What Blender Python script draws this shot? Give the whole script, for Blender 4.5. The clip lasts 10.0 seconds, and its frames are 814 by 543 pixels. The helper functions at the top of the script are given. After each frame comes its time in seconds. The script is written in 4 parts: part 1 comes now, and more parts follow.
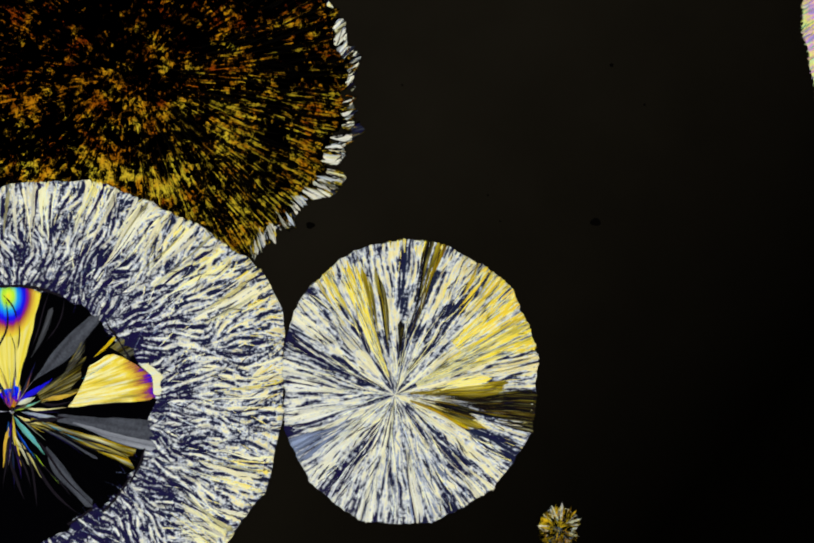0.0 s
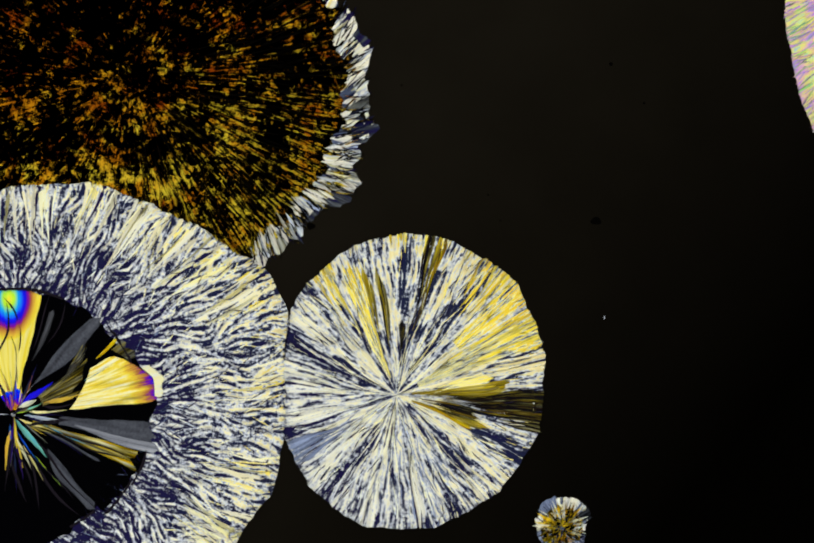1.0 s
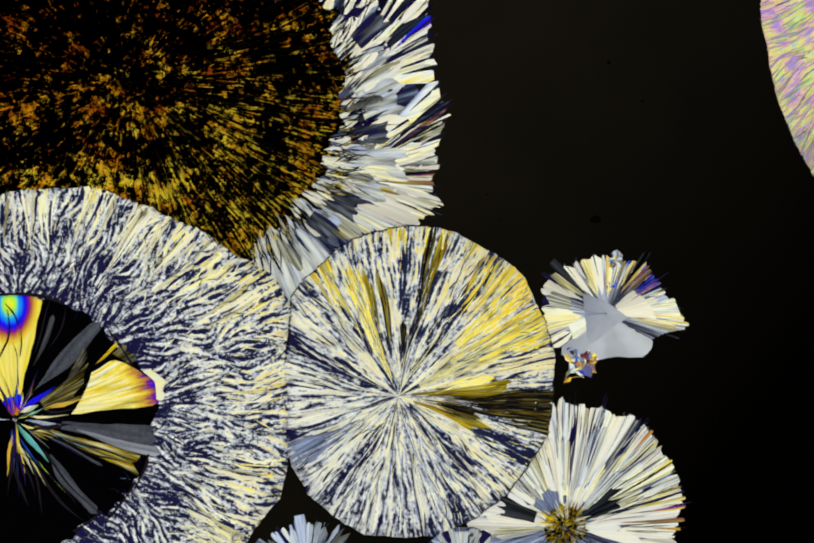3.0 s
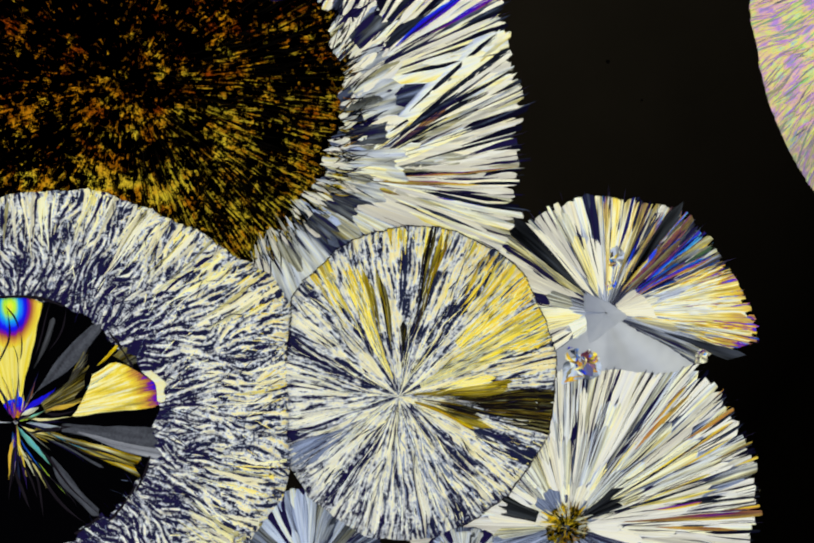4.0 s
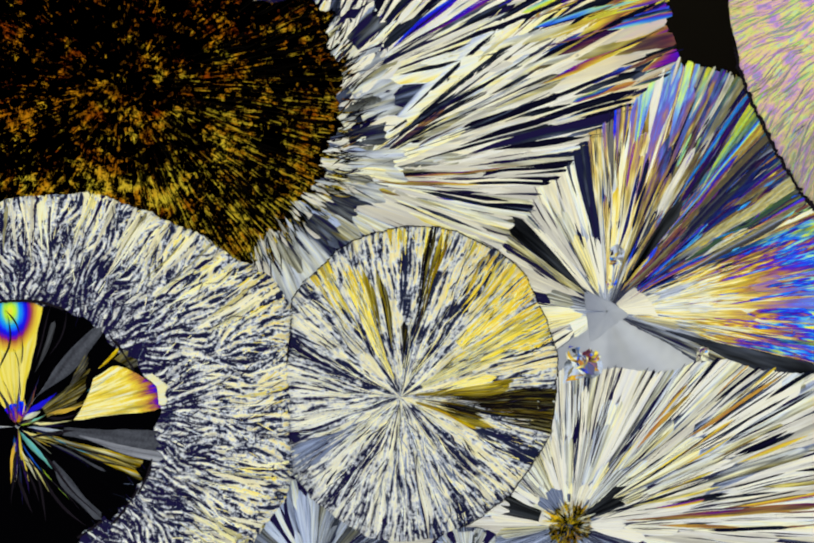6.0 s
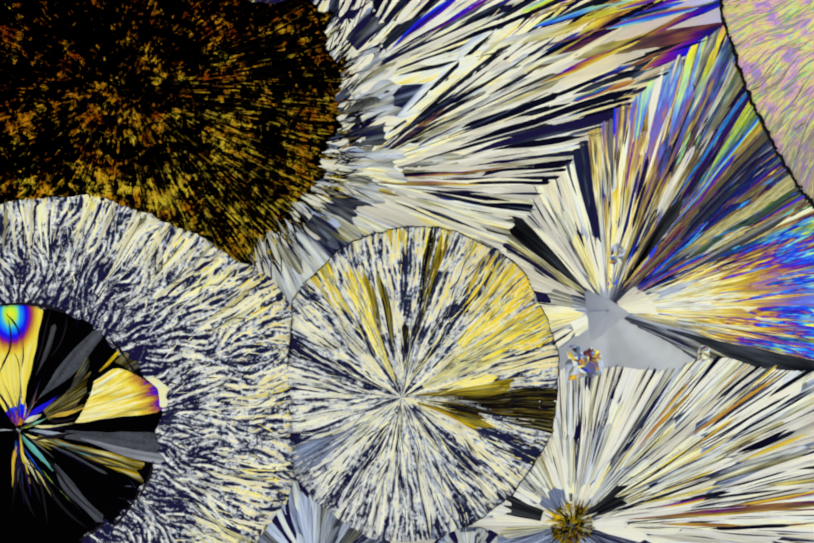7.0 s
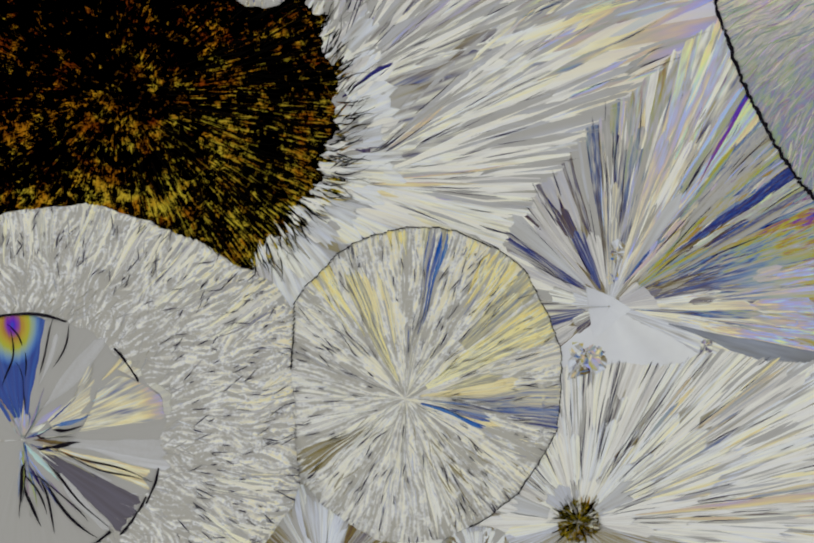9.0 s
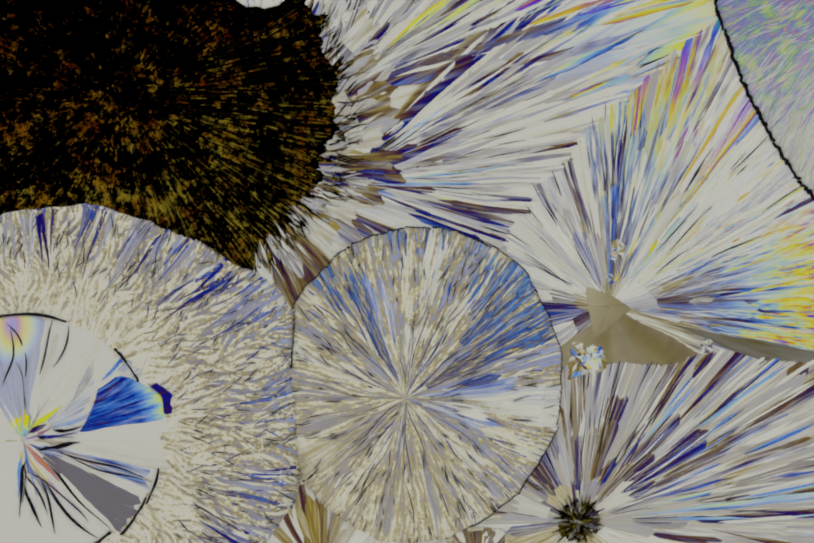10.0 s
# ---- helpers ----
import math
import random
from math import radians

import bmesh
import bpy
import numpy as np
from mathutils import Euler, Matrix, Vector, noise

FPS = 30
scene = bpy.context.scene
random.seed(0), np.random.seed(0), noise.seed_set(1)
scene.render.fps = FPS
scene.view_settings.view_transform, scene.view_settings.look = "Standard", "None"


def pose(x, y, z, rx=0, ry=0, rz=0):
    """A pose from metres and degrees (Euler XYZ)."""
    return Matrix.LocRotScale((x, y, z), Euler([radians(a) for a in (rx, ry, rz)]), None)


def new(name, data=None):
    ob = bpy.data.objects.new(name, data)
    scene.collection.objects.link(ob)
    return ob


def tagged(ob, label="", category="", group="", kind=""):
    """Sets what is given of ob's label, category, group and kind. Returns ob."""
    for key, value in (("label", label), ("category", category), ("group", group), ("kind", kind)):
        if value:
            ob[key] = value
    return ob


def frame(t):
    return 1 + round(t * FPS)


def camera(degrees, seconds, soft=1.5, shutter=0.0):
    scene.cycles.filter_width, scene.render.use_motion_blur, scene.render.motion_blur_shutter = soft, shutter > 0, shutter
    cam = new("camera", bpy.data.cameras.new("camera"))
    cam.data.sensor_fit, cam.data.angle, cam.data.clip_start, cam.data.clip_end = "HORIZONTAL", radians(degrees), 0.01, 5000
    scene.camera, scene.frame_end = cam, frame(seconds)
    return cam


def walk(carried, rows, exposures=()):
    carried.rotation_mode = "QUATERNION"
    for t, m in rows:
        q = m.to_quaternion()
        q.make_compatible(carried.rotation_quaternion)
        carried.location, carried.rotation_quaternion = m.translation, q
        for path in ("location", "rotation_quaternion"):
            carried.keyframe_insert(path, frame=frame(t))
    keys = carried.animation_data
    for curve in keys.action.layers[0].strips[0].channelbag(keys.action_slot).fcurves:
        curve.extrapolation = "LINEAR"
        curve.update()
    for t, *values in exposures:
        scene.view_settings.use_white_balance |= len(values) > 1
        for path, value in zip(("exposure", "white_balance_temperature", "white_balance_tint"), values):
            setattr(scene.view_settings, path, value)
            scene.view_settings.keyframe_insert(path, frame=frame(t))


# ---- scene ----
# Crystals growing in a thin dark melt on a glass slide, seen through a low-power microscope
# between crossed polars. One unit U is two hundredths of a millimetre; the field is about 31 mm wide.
U = 2.0e-5
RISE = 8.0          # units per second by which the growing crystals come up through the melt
END = 7.2           # the melt is used up


def at(px, py, h=0.0):
    return Vector(((px - 784) * U, (523 - py) * U, h * U))


# ---- camera ----
LENS = 4.0
HIGH = 784 * U / math.tan(radians(LENS / 2))
cam = camera(LENS, 10.0, 2.05)


def above(dx, dy, roll, high=1.0):
    return Matrix.Translation((dx * U, dy * U, HIGH * high)) @ pose(0, 0, 0, 0, 0, roll)


PATH = [(0.0, above(3.0, -2.8, 1.84)), (0.5, above(2.2, -2.8, 1.637)), (1.0, above(1.6, -2.5, 1.456)), (1.5, above(1.4, -2.2, 1.284)),
        (2.0, above(1.2, -1.8, 1.127)), (2.5, above(1.0, -1.5, 0.97)), (4.0, above(0.5, -0.6, 0.48)), (4.5, above(0.3, -0.4, 0.3)),
        (5.5, above(0, 0, 0)), (7.0, above(-0.6, 1.0, -0.47)), (7.5, above(-1.6, 1.8, -1.0)), (8.0, above(-1.8, 2.4, -1.66)),
        (8.5, above(-2.0, 2.7, -1.8)), (9.0, above(-2.0, 2.8, -1.84)), (10.0, above(-2.2, 2.8, -1.88))]
walk(cam, PATH, [(0.0, -0.12, 6560, 9), (7.0, -0.16, 6540, 9), (7.5, -0.6, 6700, 10), (8.0, -0.9, 6800, 10), (8.5, -0.7, 6500, 11), (9.0, -0.56, 6150, 12), (9.5, -0.56, 6280, 11), (10.0, -0.76, 6260, 9)])

# ---- light ----
# the even, slightly warm field of the microscope's lamp
world = bpy.data.worlds.new("world")
scene.world = world
world.use_nodes = True
world.node_tree.nodes["Background"].inputs[0].default_value = (1.0, 0.965, 0.845, 1)
world.node_tree.nodes["Background"].inputs[1].default_value = 1.0

# ---- node helpers ----
def material(name):
    m = bpy.data.materials.new(name)
    m.use_nodes = True
    m.node_tree.nodes.clear()
    return m, m.node_tree


def put(tree, socket, value):
    if isinstance(value, bpy.types.NodeSocket):
        tree.links.new(value, socket)
    else:
        socket.default_value = value


def calc(tree, op, a, b=0.0, c=0.0, clamp=False):
    n = tree.nodes.new("ShaderNodeMath")
    n.operation, n.use_clamp = op, clamp
    for i, v in enumerate((a, b, c)):
        put(tree, n.inputs[i], v)
    return n.outputs[0]


def vec(tree, x, y, z):
    n = tree.nodes.new("ShaderNodeCombineXYZ")
    for i, v in enumerate((x, y, z)):
        put(tree, n.inputs[i], v)
    return n.outputs[0]


def vmath(tree, op, a, b=(0, 0, 0), scale=1.0):
    n = tree.nodes.new("ShaderNodeVectorMath")
    n.operation = op
    put(tree, n.inputs[0], a)
    put(tree, n.inputs[1], b)
    if op == "SCALE":
        put(tree, n.inputs[3], scale)
    return n.outputs[1] if op == "DOT_PRODUCT" else n.outputs[0]


def grain(tree, where, scale=1.0, detail=2.0, rough=0.5, distort=0.0):
    n = tree.nodes.new("ShaderNodeTexNoise")
    put(tree, n.inputs["Vector"], where)
    n.inputs["Scale"].default_value = scale
    n.inputs["Detail"].default_value = detail
    n.inputs["Roughness"].default_value = rough
    n.inputs["Distortion"].default_value = distort
    return n.outputs[0]


def spread(tree, value, lo, hi):
    n = tree.nodes.new("ShaderNodeMapRange")
    put(tree, n.inputs[0], value)
    n.inputs[1].default_value, n.inputs[2].default_value = lo, hi
    return n.outputs[0]



def mesh_object(name, verts, faces, mat, parent=None, label="", uv=None, smooth=False):
    me = bpy.data.meshes.new(name)
    me.from_pydata(verts, [], faces)
    me.materials.append(mat)
    if uv is not None:
        layer = me.uv_layers.new(name="UVMap")
        index = np.zeros(len(me.loops), dtype=np.int32)
        me.loops.foreach_get("vertex_index", index)
        layer.uv.foreach_set("vector", np.asarray(uv, dtype=np.float32)[index].ravel())
    if smooth:
        me.polygons.foreach_set("use_smooth", [True] * len(me.polygons))
    me.update()
    ob = new(name, me)
    if parent:
        ob.parent = parent
    if label:
        ob["label"] = label
    return ob


def ring_mesh(outer, low, high, sides=96):
    verts = [(outer * k * math.cos(2 * math.pi * i / sides), outer * k * math.sin(2 * math.pi * i / sides), z)
             for k, z in ((1, low), (1, high), (0.94, high + 0.04 * (high - low)), (0.93, high)) for i in range(sides)]
    faces = [tuple(range(3 * sides, 4 * sides)), tuple(reversed(range(sides)))]
    for j in range(3):
        for i in range(sides):
            k = (i + 1) % sides
            faces.append((j * sides + i, j * sides + k, (j + 1) * sides + k, (j + 1) * sides + i))
    return verts, faces


# the polariser under the slide: it swings about a pivot beside the field
PIVOT = Vector((1500 * U, -1000 * U, 0))
FILTER, tree = material("grey_filter")
shade = tree.nodes.new("ShaderNodeBsdfPrincipled")
shade.inputs["Base Color"].default_value = (0.03, 0.033, 0.035, 1)
shade.inputs["Roughness"].default_value = 0.15
tree.links.new(shade.outputs[0], tree.nodes.new("ShaderNodeOutputMaterial").inputs[0])
verts, faces = ring_mesh(2800 * U, -600 * U, -524 * U)
polariser = mesh_object("polariser", verts, faces, FILTER)
polariser.location = PIVOT
tagged(polariser, "dark grey polarising filter disc under the slide", "filter")


def optics(tree):
    """Polar coordinates about the crystal's origin, the turn of the polariser, and chances by piece."""
    coord = tree.nodes.new("ShaderNodeTexCoord")
    p = vmath(tree, "SCALE", coord.outputs["Object"], scale=1 / U)
    s = tree.nodes.new("ShaderNodeSeparateXYZ")
    tree.links.new(p, s.inputs[0])
    azimuth = calc(tree, "ARCTAN2", s.outputs[1], s.outputs[0])
    radius = calc(tree, "SQRT", calc(tree, "ADD", calc(tree, "MULTIPLY", s.outputs[0], s.outputs[0]),
                                     calc(tree, "MULTIPLY", s.outputs[1], s.outputs[1])))
    geo = tree.nodes.new("ShaderNodeNewGeometry")
    a = tree.nodes.new("ShaderNodeSeparateXYZ")
    here = vmath(tree, "SUBTRACT", geo.outputs["Position"], tuple(PIVOT))
    tree.links.new(vmath(tree, "SCALE", here, scale=1 / U / 1000), a.inputs[0])
    other = tree.nodes.new("ShaderNodeTexCoord")
    other.object = polariser
    b = tree.nodes.new("ShaderNodeSeparateXYZ")
    tree.links.new(vmath(tree, "SCALE", other.outputs["Object"], scale=1 / U / 1000), b.inputs[0])
    cross = calc(tree, "SUBTRACT", calc(tree, "MULTIPLY", b.outputs[0], a.outputs[1]),
                 calc(tree, "MULTIPLY", b.outputs[1], a.outputs[0]))
    dot = calc(tree, "ADD", calc(tree, "MULTIPLY", a.outputs[0], b.outputs[0]),
               calc(tree, "MULTIPLY", a.outputs[1], b.outputs[1]))
    turn = calc(tree, "ARCTAN2", cross, dot)
    info = tree.nodes.new("ShaderNodeObjectInfo")
    chance = [calc(tree, "FRACT", calc(tree, "ADD", info.outputs["Random"], geo.outputs["Random Per Island"]))]
    for k in (37.7, 173.3, 511.9):
        chance.append(calc(tree, "FRACT", calc(tree, "MULTIPLY", chance[0], k)))
    across = tree.nodes.new("ShaderNodeSeparateXYZ")
    tree.links.new(coord.outputs["UV"], across.inputs[0])
    return p, s, azimuth, radius, turn, chance, across.outputs[0]


def tints(tree, azimuth, turn, retard, clear=0.92, tint=(1, 1, 1), damp=0.0, crossed_light=0.0, vivid=1.45, deep=(0.0008, 0.0008, 0.0014), clarity=1.0, painted_light=None):
    """The light that a birefringent plate passes between two polars, put into its surface colour: retardation in
    nanometres, azimuth in radians.
    """
    s0 = calc(tree, "SINE", calc(tree, "MULTIPLY", azimuth, 2.0))
    s1 = calc(tree, "SINE", calc(tree, "MULTIPLY", calc(tree, "ADD", azimuth, turn), 2.0))
    both = calc(tree, "MULTIPLY", s0, s1)
    st = calc(tree, "SINE", turn)
    plain = calc(tree, "MULTIPLY", calc(tree, "MULTIPLY", st, st), clarity)
    out = []
    for wave, share in zip((615.0, 560.0, 437.0), tint):
        k = calc(tree, "SINE", calc(tree, "MULTIPLY", retard, math.pi / wave))
        k = calc(tree, "MULTIPLY", k, k)
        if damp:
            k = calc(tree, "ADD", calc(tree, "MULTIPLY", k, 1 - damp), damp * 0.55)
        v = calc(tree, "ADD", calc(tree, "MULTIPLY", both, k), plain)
        # extra brightness painted into the colour while the polars are crossed
        if crossed_light:
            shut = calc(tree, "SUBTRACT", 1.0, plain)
            v = calc(tree, "ADD", v, calc(tree, "MULTIPLY", calc(tree, "MULTIPLY", k, calc(tree, "MULTIPLY", shut, shut)), crossed_light * 0.55))
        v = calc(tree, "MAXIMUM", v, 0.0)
        # lifts the colour towards white at any turn, in place of scattered light
        if painted_light is not None:
            v = calc(tree, "ADD", v, calc(tree, "MULTIPLY", calc(tree, "SUBTRACT", 0.97, v), painted_light))
        out.append(calc(tree, "MULTIPLY", v, clear * share))
    c = vec(tree, *out)
    grey = vmath(tree, "DOT_PRODUCT", c, (0.3, 0.55, 0.15))
    c = vmath(tree, "ADD", vmath(tree, "SCALE", c, scale=vivid), vmath(tree, "SCALE", vec(tree, grey, grey, grey), scale=1 - vivid))
    return vmath(tree, "MAXIMUM", c, deep)


def surface(tree, colour):
    d = tree.nodes.new("ShaderNodeBsdfDiffuse")
    put(tree, d.inputs[0], colour)
    o = tree.nodes.new("ShaderNodeOutputMaterial")
    tree.links.new(d.outputs[0], o.inputs[0])


def outward(tree, p, radius):
    return vmath(tree, "SCALE", vmath(tree, "MULTIPLY", p, (1, 1, 0)), scale=calc(tree, "DIVIDE", 1.0, calc(tree, "MAXIMUM", radius, 3.0)))


def swing(tree, p, size, amount, level=0.0):
    """Smooth noise about nought, at the given size."""
    q = vmath(tree, "ADD", vmath(tree, "SCALE", p, scale=1 / size), (0, 0, level))
    return calc(tree, "MULTIPLY", calc(tree, "SUBTRACT", grain(tree, q, 1.0, 2.0, 0.5), 0.5), 2 * amount)


def streaks(tree, p, radius, wide, long, shift=(0, 0, 0), level=0.0, bend=None):
    """Noise drawn out along the fibres: about -1 to 1. bend: (radians, size, radians) by which the fibres swing from side to side and lean."""
    way = outward(tree, p, radius)
    if bend:
        turned = tree.nodes.new("ShaderNodeVectorRotate")
        turned.rotation_type = "Z_AXIS"
        tree.links.new(way, turned.inputs["Vector"])
        tree.links.new(calc(tree, "ADD", swing(tree, p, bend[1], 2 * bend[0], 11.0), bend[2]), turned.inputs["Angle"])
        way = turned.outputs[0]
    if long > 6 * wide:
        azimuth = vmath(tree, "SCALE", way, scale=300.0 / wide)
        where = vmath(tree, "ADD", azimuth, vec(tree, level, 0.0, calc(tree, "DIVIDE", radius, long)))
        where = vmath(tree, "ADD", vmath(tree, "MULTIPLY", where, (1, 1, 1)), vmath(tree, "SCALE", shift, scale=0.01))
        return calc(tree, "MULTIPLY", calc(tree, "SUBTRACT", grain(tree, where, 1.0, 2.0, 0.6), 0.5), 4.0)
    total, taps = 0.0, max(4, min(9, round(long / wide * 2)))
    for i in range(taps):
        q = vmath(tree, "ADD", p, vmath(tree, "SCALE", way, scale=(i - (taps - 1) / 2) * long / taps))
        q = vmath(tree, "MULTIPLY", vmath(tree, "ADD", q, shift), (1, 1, 0))
        total = calc(tree, "ADD", total, grain(tree, vmath(tree, "ADD", q, (0, 0, level * wide)), 1.0 / wide, 1.0, 0.6))
    return calc(tree, "MULTIPLY", calc(tree, "SUBTRACT", calc(tree, "DIVIDE", total, taps), 0.5), 5.0)


def crystal(name, gamma, vary=60, wobble=0.35, axis=0.0, gaps=0.0, thick=(0.0, 0.0), lean=(0.0, 0.0), streak=(6, 30),
            streak_gamma=50.0, streak_turn=0.2, clear=0.92, tint=(1, 1, 1), damp=0.0, crossed_light=0.0, edged=True, follow=1.0, fixed=None, sparse=0.0, flecked=None, vivid=1.45, deep=(0.012, 0.009, 0.06), clarity=1.0, painted_light=0.0, dome=None,
            bend=None, steady=False, patch=None, sector=None, rim=None, slant=0.0, hue=0.0, rough=0.0):
    """Birefringent crystal. gamma +- vary: retardation by piece; wobble: radians by which a piece's fibres stray;
    axis: degrees between fibre and optic axis, which follows the fibres by that share, or fixed: that axis in the
    plane; crossed_light: brightness painted into the colour while the polars are crossed; gaps: share of thin dark
    pieces;
    thick: (radius, nanometres per unit beyond it); lean: nanometres per unit in x and y; dome: (x, y, half widths,
    nanometres) of a thicker spot; painted_light: share by which a piece's colour is lifted towards white in any state;
    sparse: what is left dark by absorption; flecked: limits between thin and full fibres;
    bend: see streaks; steady: the streaks run on from piece to piece; patch: (size, amount) and sector: (count, amount)
    of denser areas;
    rim: (from, to, amount) radii over which the fibres thicken; slant: nanometres by which a piece is a wedge across;
    hue: shift from rust to yellow; rough: fine unevenness of the fibres."""
    m, tree = material(name)
    p, s, azimuth, radius, turn, chance, across = optics(tree)
    shift = vec(tree, calc(tree, "MULTIPLY", chance[3], 900.0), calc(tree, "MULTIPLY", chance[1], 900.0), 0.0)
    if steady:
        shift = (0.0, 0.0, 0.0)
    n, n2 = streaks(tree, p, radius, streak[0], streak[1], shift, 0.0, bend), streaks(tree, p, radius, streak[0] * 1.3, streak[1] * 1.2, shift, 57.0, bend)
    if rough:
        n = calc(tree, "ADD", n, swing(tree, p, 4.6, rough, 41.0))
    if patch:
        n = calc(tree, "ADD", n, swing(tree, p, patch[0], patch[1], 23.0))
    if sector:
        around = vmath(tree, "ADD", vmath(tree, "SCALE", outward(tree, p, radius), scale=sector[0]), vec(tree, 7.0, 3.0, calc(tree, "DIVIDE", radius, 260.0)))
        n = calc(tree, "ADD", n, swing(tree, around, 1.0, sector[1]))
    if rim:
        n = calc(tree, "ADD", n, calc(tree, "MULTIPLY", calc(tree, "SUBTRACT", spread(tree, radius, rim[0], rim[1]), 1.0), rim[2]))
    g = calc(tree, "ADD", gamma, calc(tree, "MULTIPLY", calc(tree, "SUBTRACT", chance[1], 0.5), 2 * vary))
    if thick[1]:
        g = calc(tree, "ADD", g, calc(tree, "MULTIPLY", calc(tree, "MAXIMUM", calc(tree, "SUBTRACT", radius, thick[0]), 0.0), thick[1]))
    if lean[0] or lean[1]:
        g = calc(tree, "ADD", g, calc(tree, "ADD", calc(tree, "MULTIPLY", s.outputs[0], lean[0]), calc(tree, "MULTIPLY", s.outputs[1], lean[1])))
    if dome:
        x, y, rx, ry, high = dome
        off = vmath(tree, "MULTIPLY", vmath(tree, "SUBTRACT", p, (x, y, 0)), (1 / rx, 1 / ry, 0))
        far = calc(tree, "SQRT", vmath(tree, "DOT_PRODUCT", off, off))
        g = calc(tree, "ADD", g, calc(tree, "MULTIPLY", spread(tree, far, 1.0, 0.0), high))
    if flecked:
        full = spread(tree, n, *flecked)
        g = calc(tree, "MULTIPLY", g, calc(tree, "ADD", 0.08, calc(tree, "MULTIPLY", full, 0.92)))
    else:
        g = calc(tree, "ADD", g, calc(tree, "MULTIPLY", n, streak_gamma))
    if gaps:
        g = calc(tree, "MULTIPLY", g, calc(tree, "ADD", 0.07, calc(tree, "MULTIPLY", calc(tree, "GREATER_THAN", chance[3], gaps), 0.93)))
    if slant:
        lie = calc(tree, "MULTIPLY", calc(tree, "SUBTRACT", across, 0.5), calc(tree, "SUBTRACT", chance[0], 0.5))
        g = calc(tree, "ADD", g, calc(tree, "MULTIPLY", lie, 4 * slant))
    if edged:
        side = calc(tree, "SUBTRACT", 1.0, calc(tree, "ABSOLUTE", calc(tree, "SUBTRACT", calc(tree, "MULTIPLY", across, 2.0), 1.0)))
        g = calc(tree, "MULTIPLY", g, calc(tree, "ADD", 0.5, calc(tree, "MULTIPLY", spread(tree, side, 0.0, 0.25), 0.5)))
    base = calc(tree, "ADD", calc(tree, "MULTIPLY", azimuth, follow), radians(axis)) if fixed is None else radians(fixed)
    fibre = calc(tree, "ADD", base, calc(tree, "MULTIPLY", calc(tree, "SUBTRACT", chance[2], 0.5), 2 * wobble))
    fibre = calc(tree, "ADD", fibre, calc(tree, "MULTIPLY", n2, streak_turn))
    lighten = None
    # how much painted-in brightness each piece gets
    if painted_light:
        lighten = calc(tree, "MULTIPLY", spread(tree, chance[0], 0.34, 0.52) if edged and not steady else 1.0, painted_light)
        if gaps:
            lighten = calc(tree, "MULTIPLY", lighten, calc(tree, "GREATER_THAN", chance[3], gaps))
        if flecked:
            lighten = calc(tree, "MULTIPLY", lighten, calc(tree, "MULTIPLY", full, 1.3, clamp=True))
    colour = tints(tree, fibre, turn, calc(tree, "MAXIMUM", g, 0.0), clear, tint, damp, crossed_light, vivid, deep, clarity, lighten)
    if sparse:
        fine = calc(tree, "ADD", swing(tree, p, 7.0, 0.65, 3.0), swing(tree, p, 2.6, 0.75, 5.0))
        rows = streaks(tree, p, radius, 5.0, 70, (0, 0, 0), 5.0)
        lower = calc(tree, "MULTIPLY", calc(tree, "COSINE", calc(tree, "SUBTRACT", azimuth, radians(-75))), calc(tree, "MULTIPLY", spread(tree, radius, 40.0, 200.0), 0.2))
        dirt = calc(tree, "ADD", calc(tree, "MULTIPLY", n, 0.45), calc(tree, "ADD", fine, calc(tree, "ADD", swing(tree, p, 17.0, 0.95, 9.0), swing(tree, p, 80.0, 0.8, 15.0))))
        dirt = calc(tree, "ADD", dirt, calc(tree, "ADD", lower, calc(tree, "MULTIPLY", rows, 0.34)))
        dirt = spread(tree, dirt, sparse, sparse + 0.42)
        warm = calc(tree, "ADD", swing(tree, p, 42.0, 1.0, 31.0), calc(tree, "ADD", calc(tree, "MULTIPLY", fine, 0.3), calc(tree, "MULTIPLY", lower, 1.3)))
        warm = calc(tree, "ADD", warm, hue)
        shade = vmath(tree, "ADD", (0.36, 0.065, 0.004), vmath(tree, "SCALE", (0.48, 0.32, 0.008), scale=spread(tree, warm, -0.3, 0.2)))
        shade = vmath(tree, "ADD", shade, vmath(tree, "SCALE", (0.14, 0.40, 0.05), scale=spread(tree, warm, 0.1, 0.55)))
        colour = vmath(tree, "MULTIPLY", colour, vmath(tree, "SCALE", shade, scale=calc(tree, "POWER", dirt, 1.4)))
    surface(tree, colour)
    return m


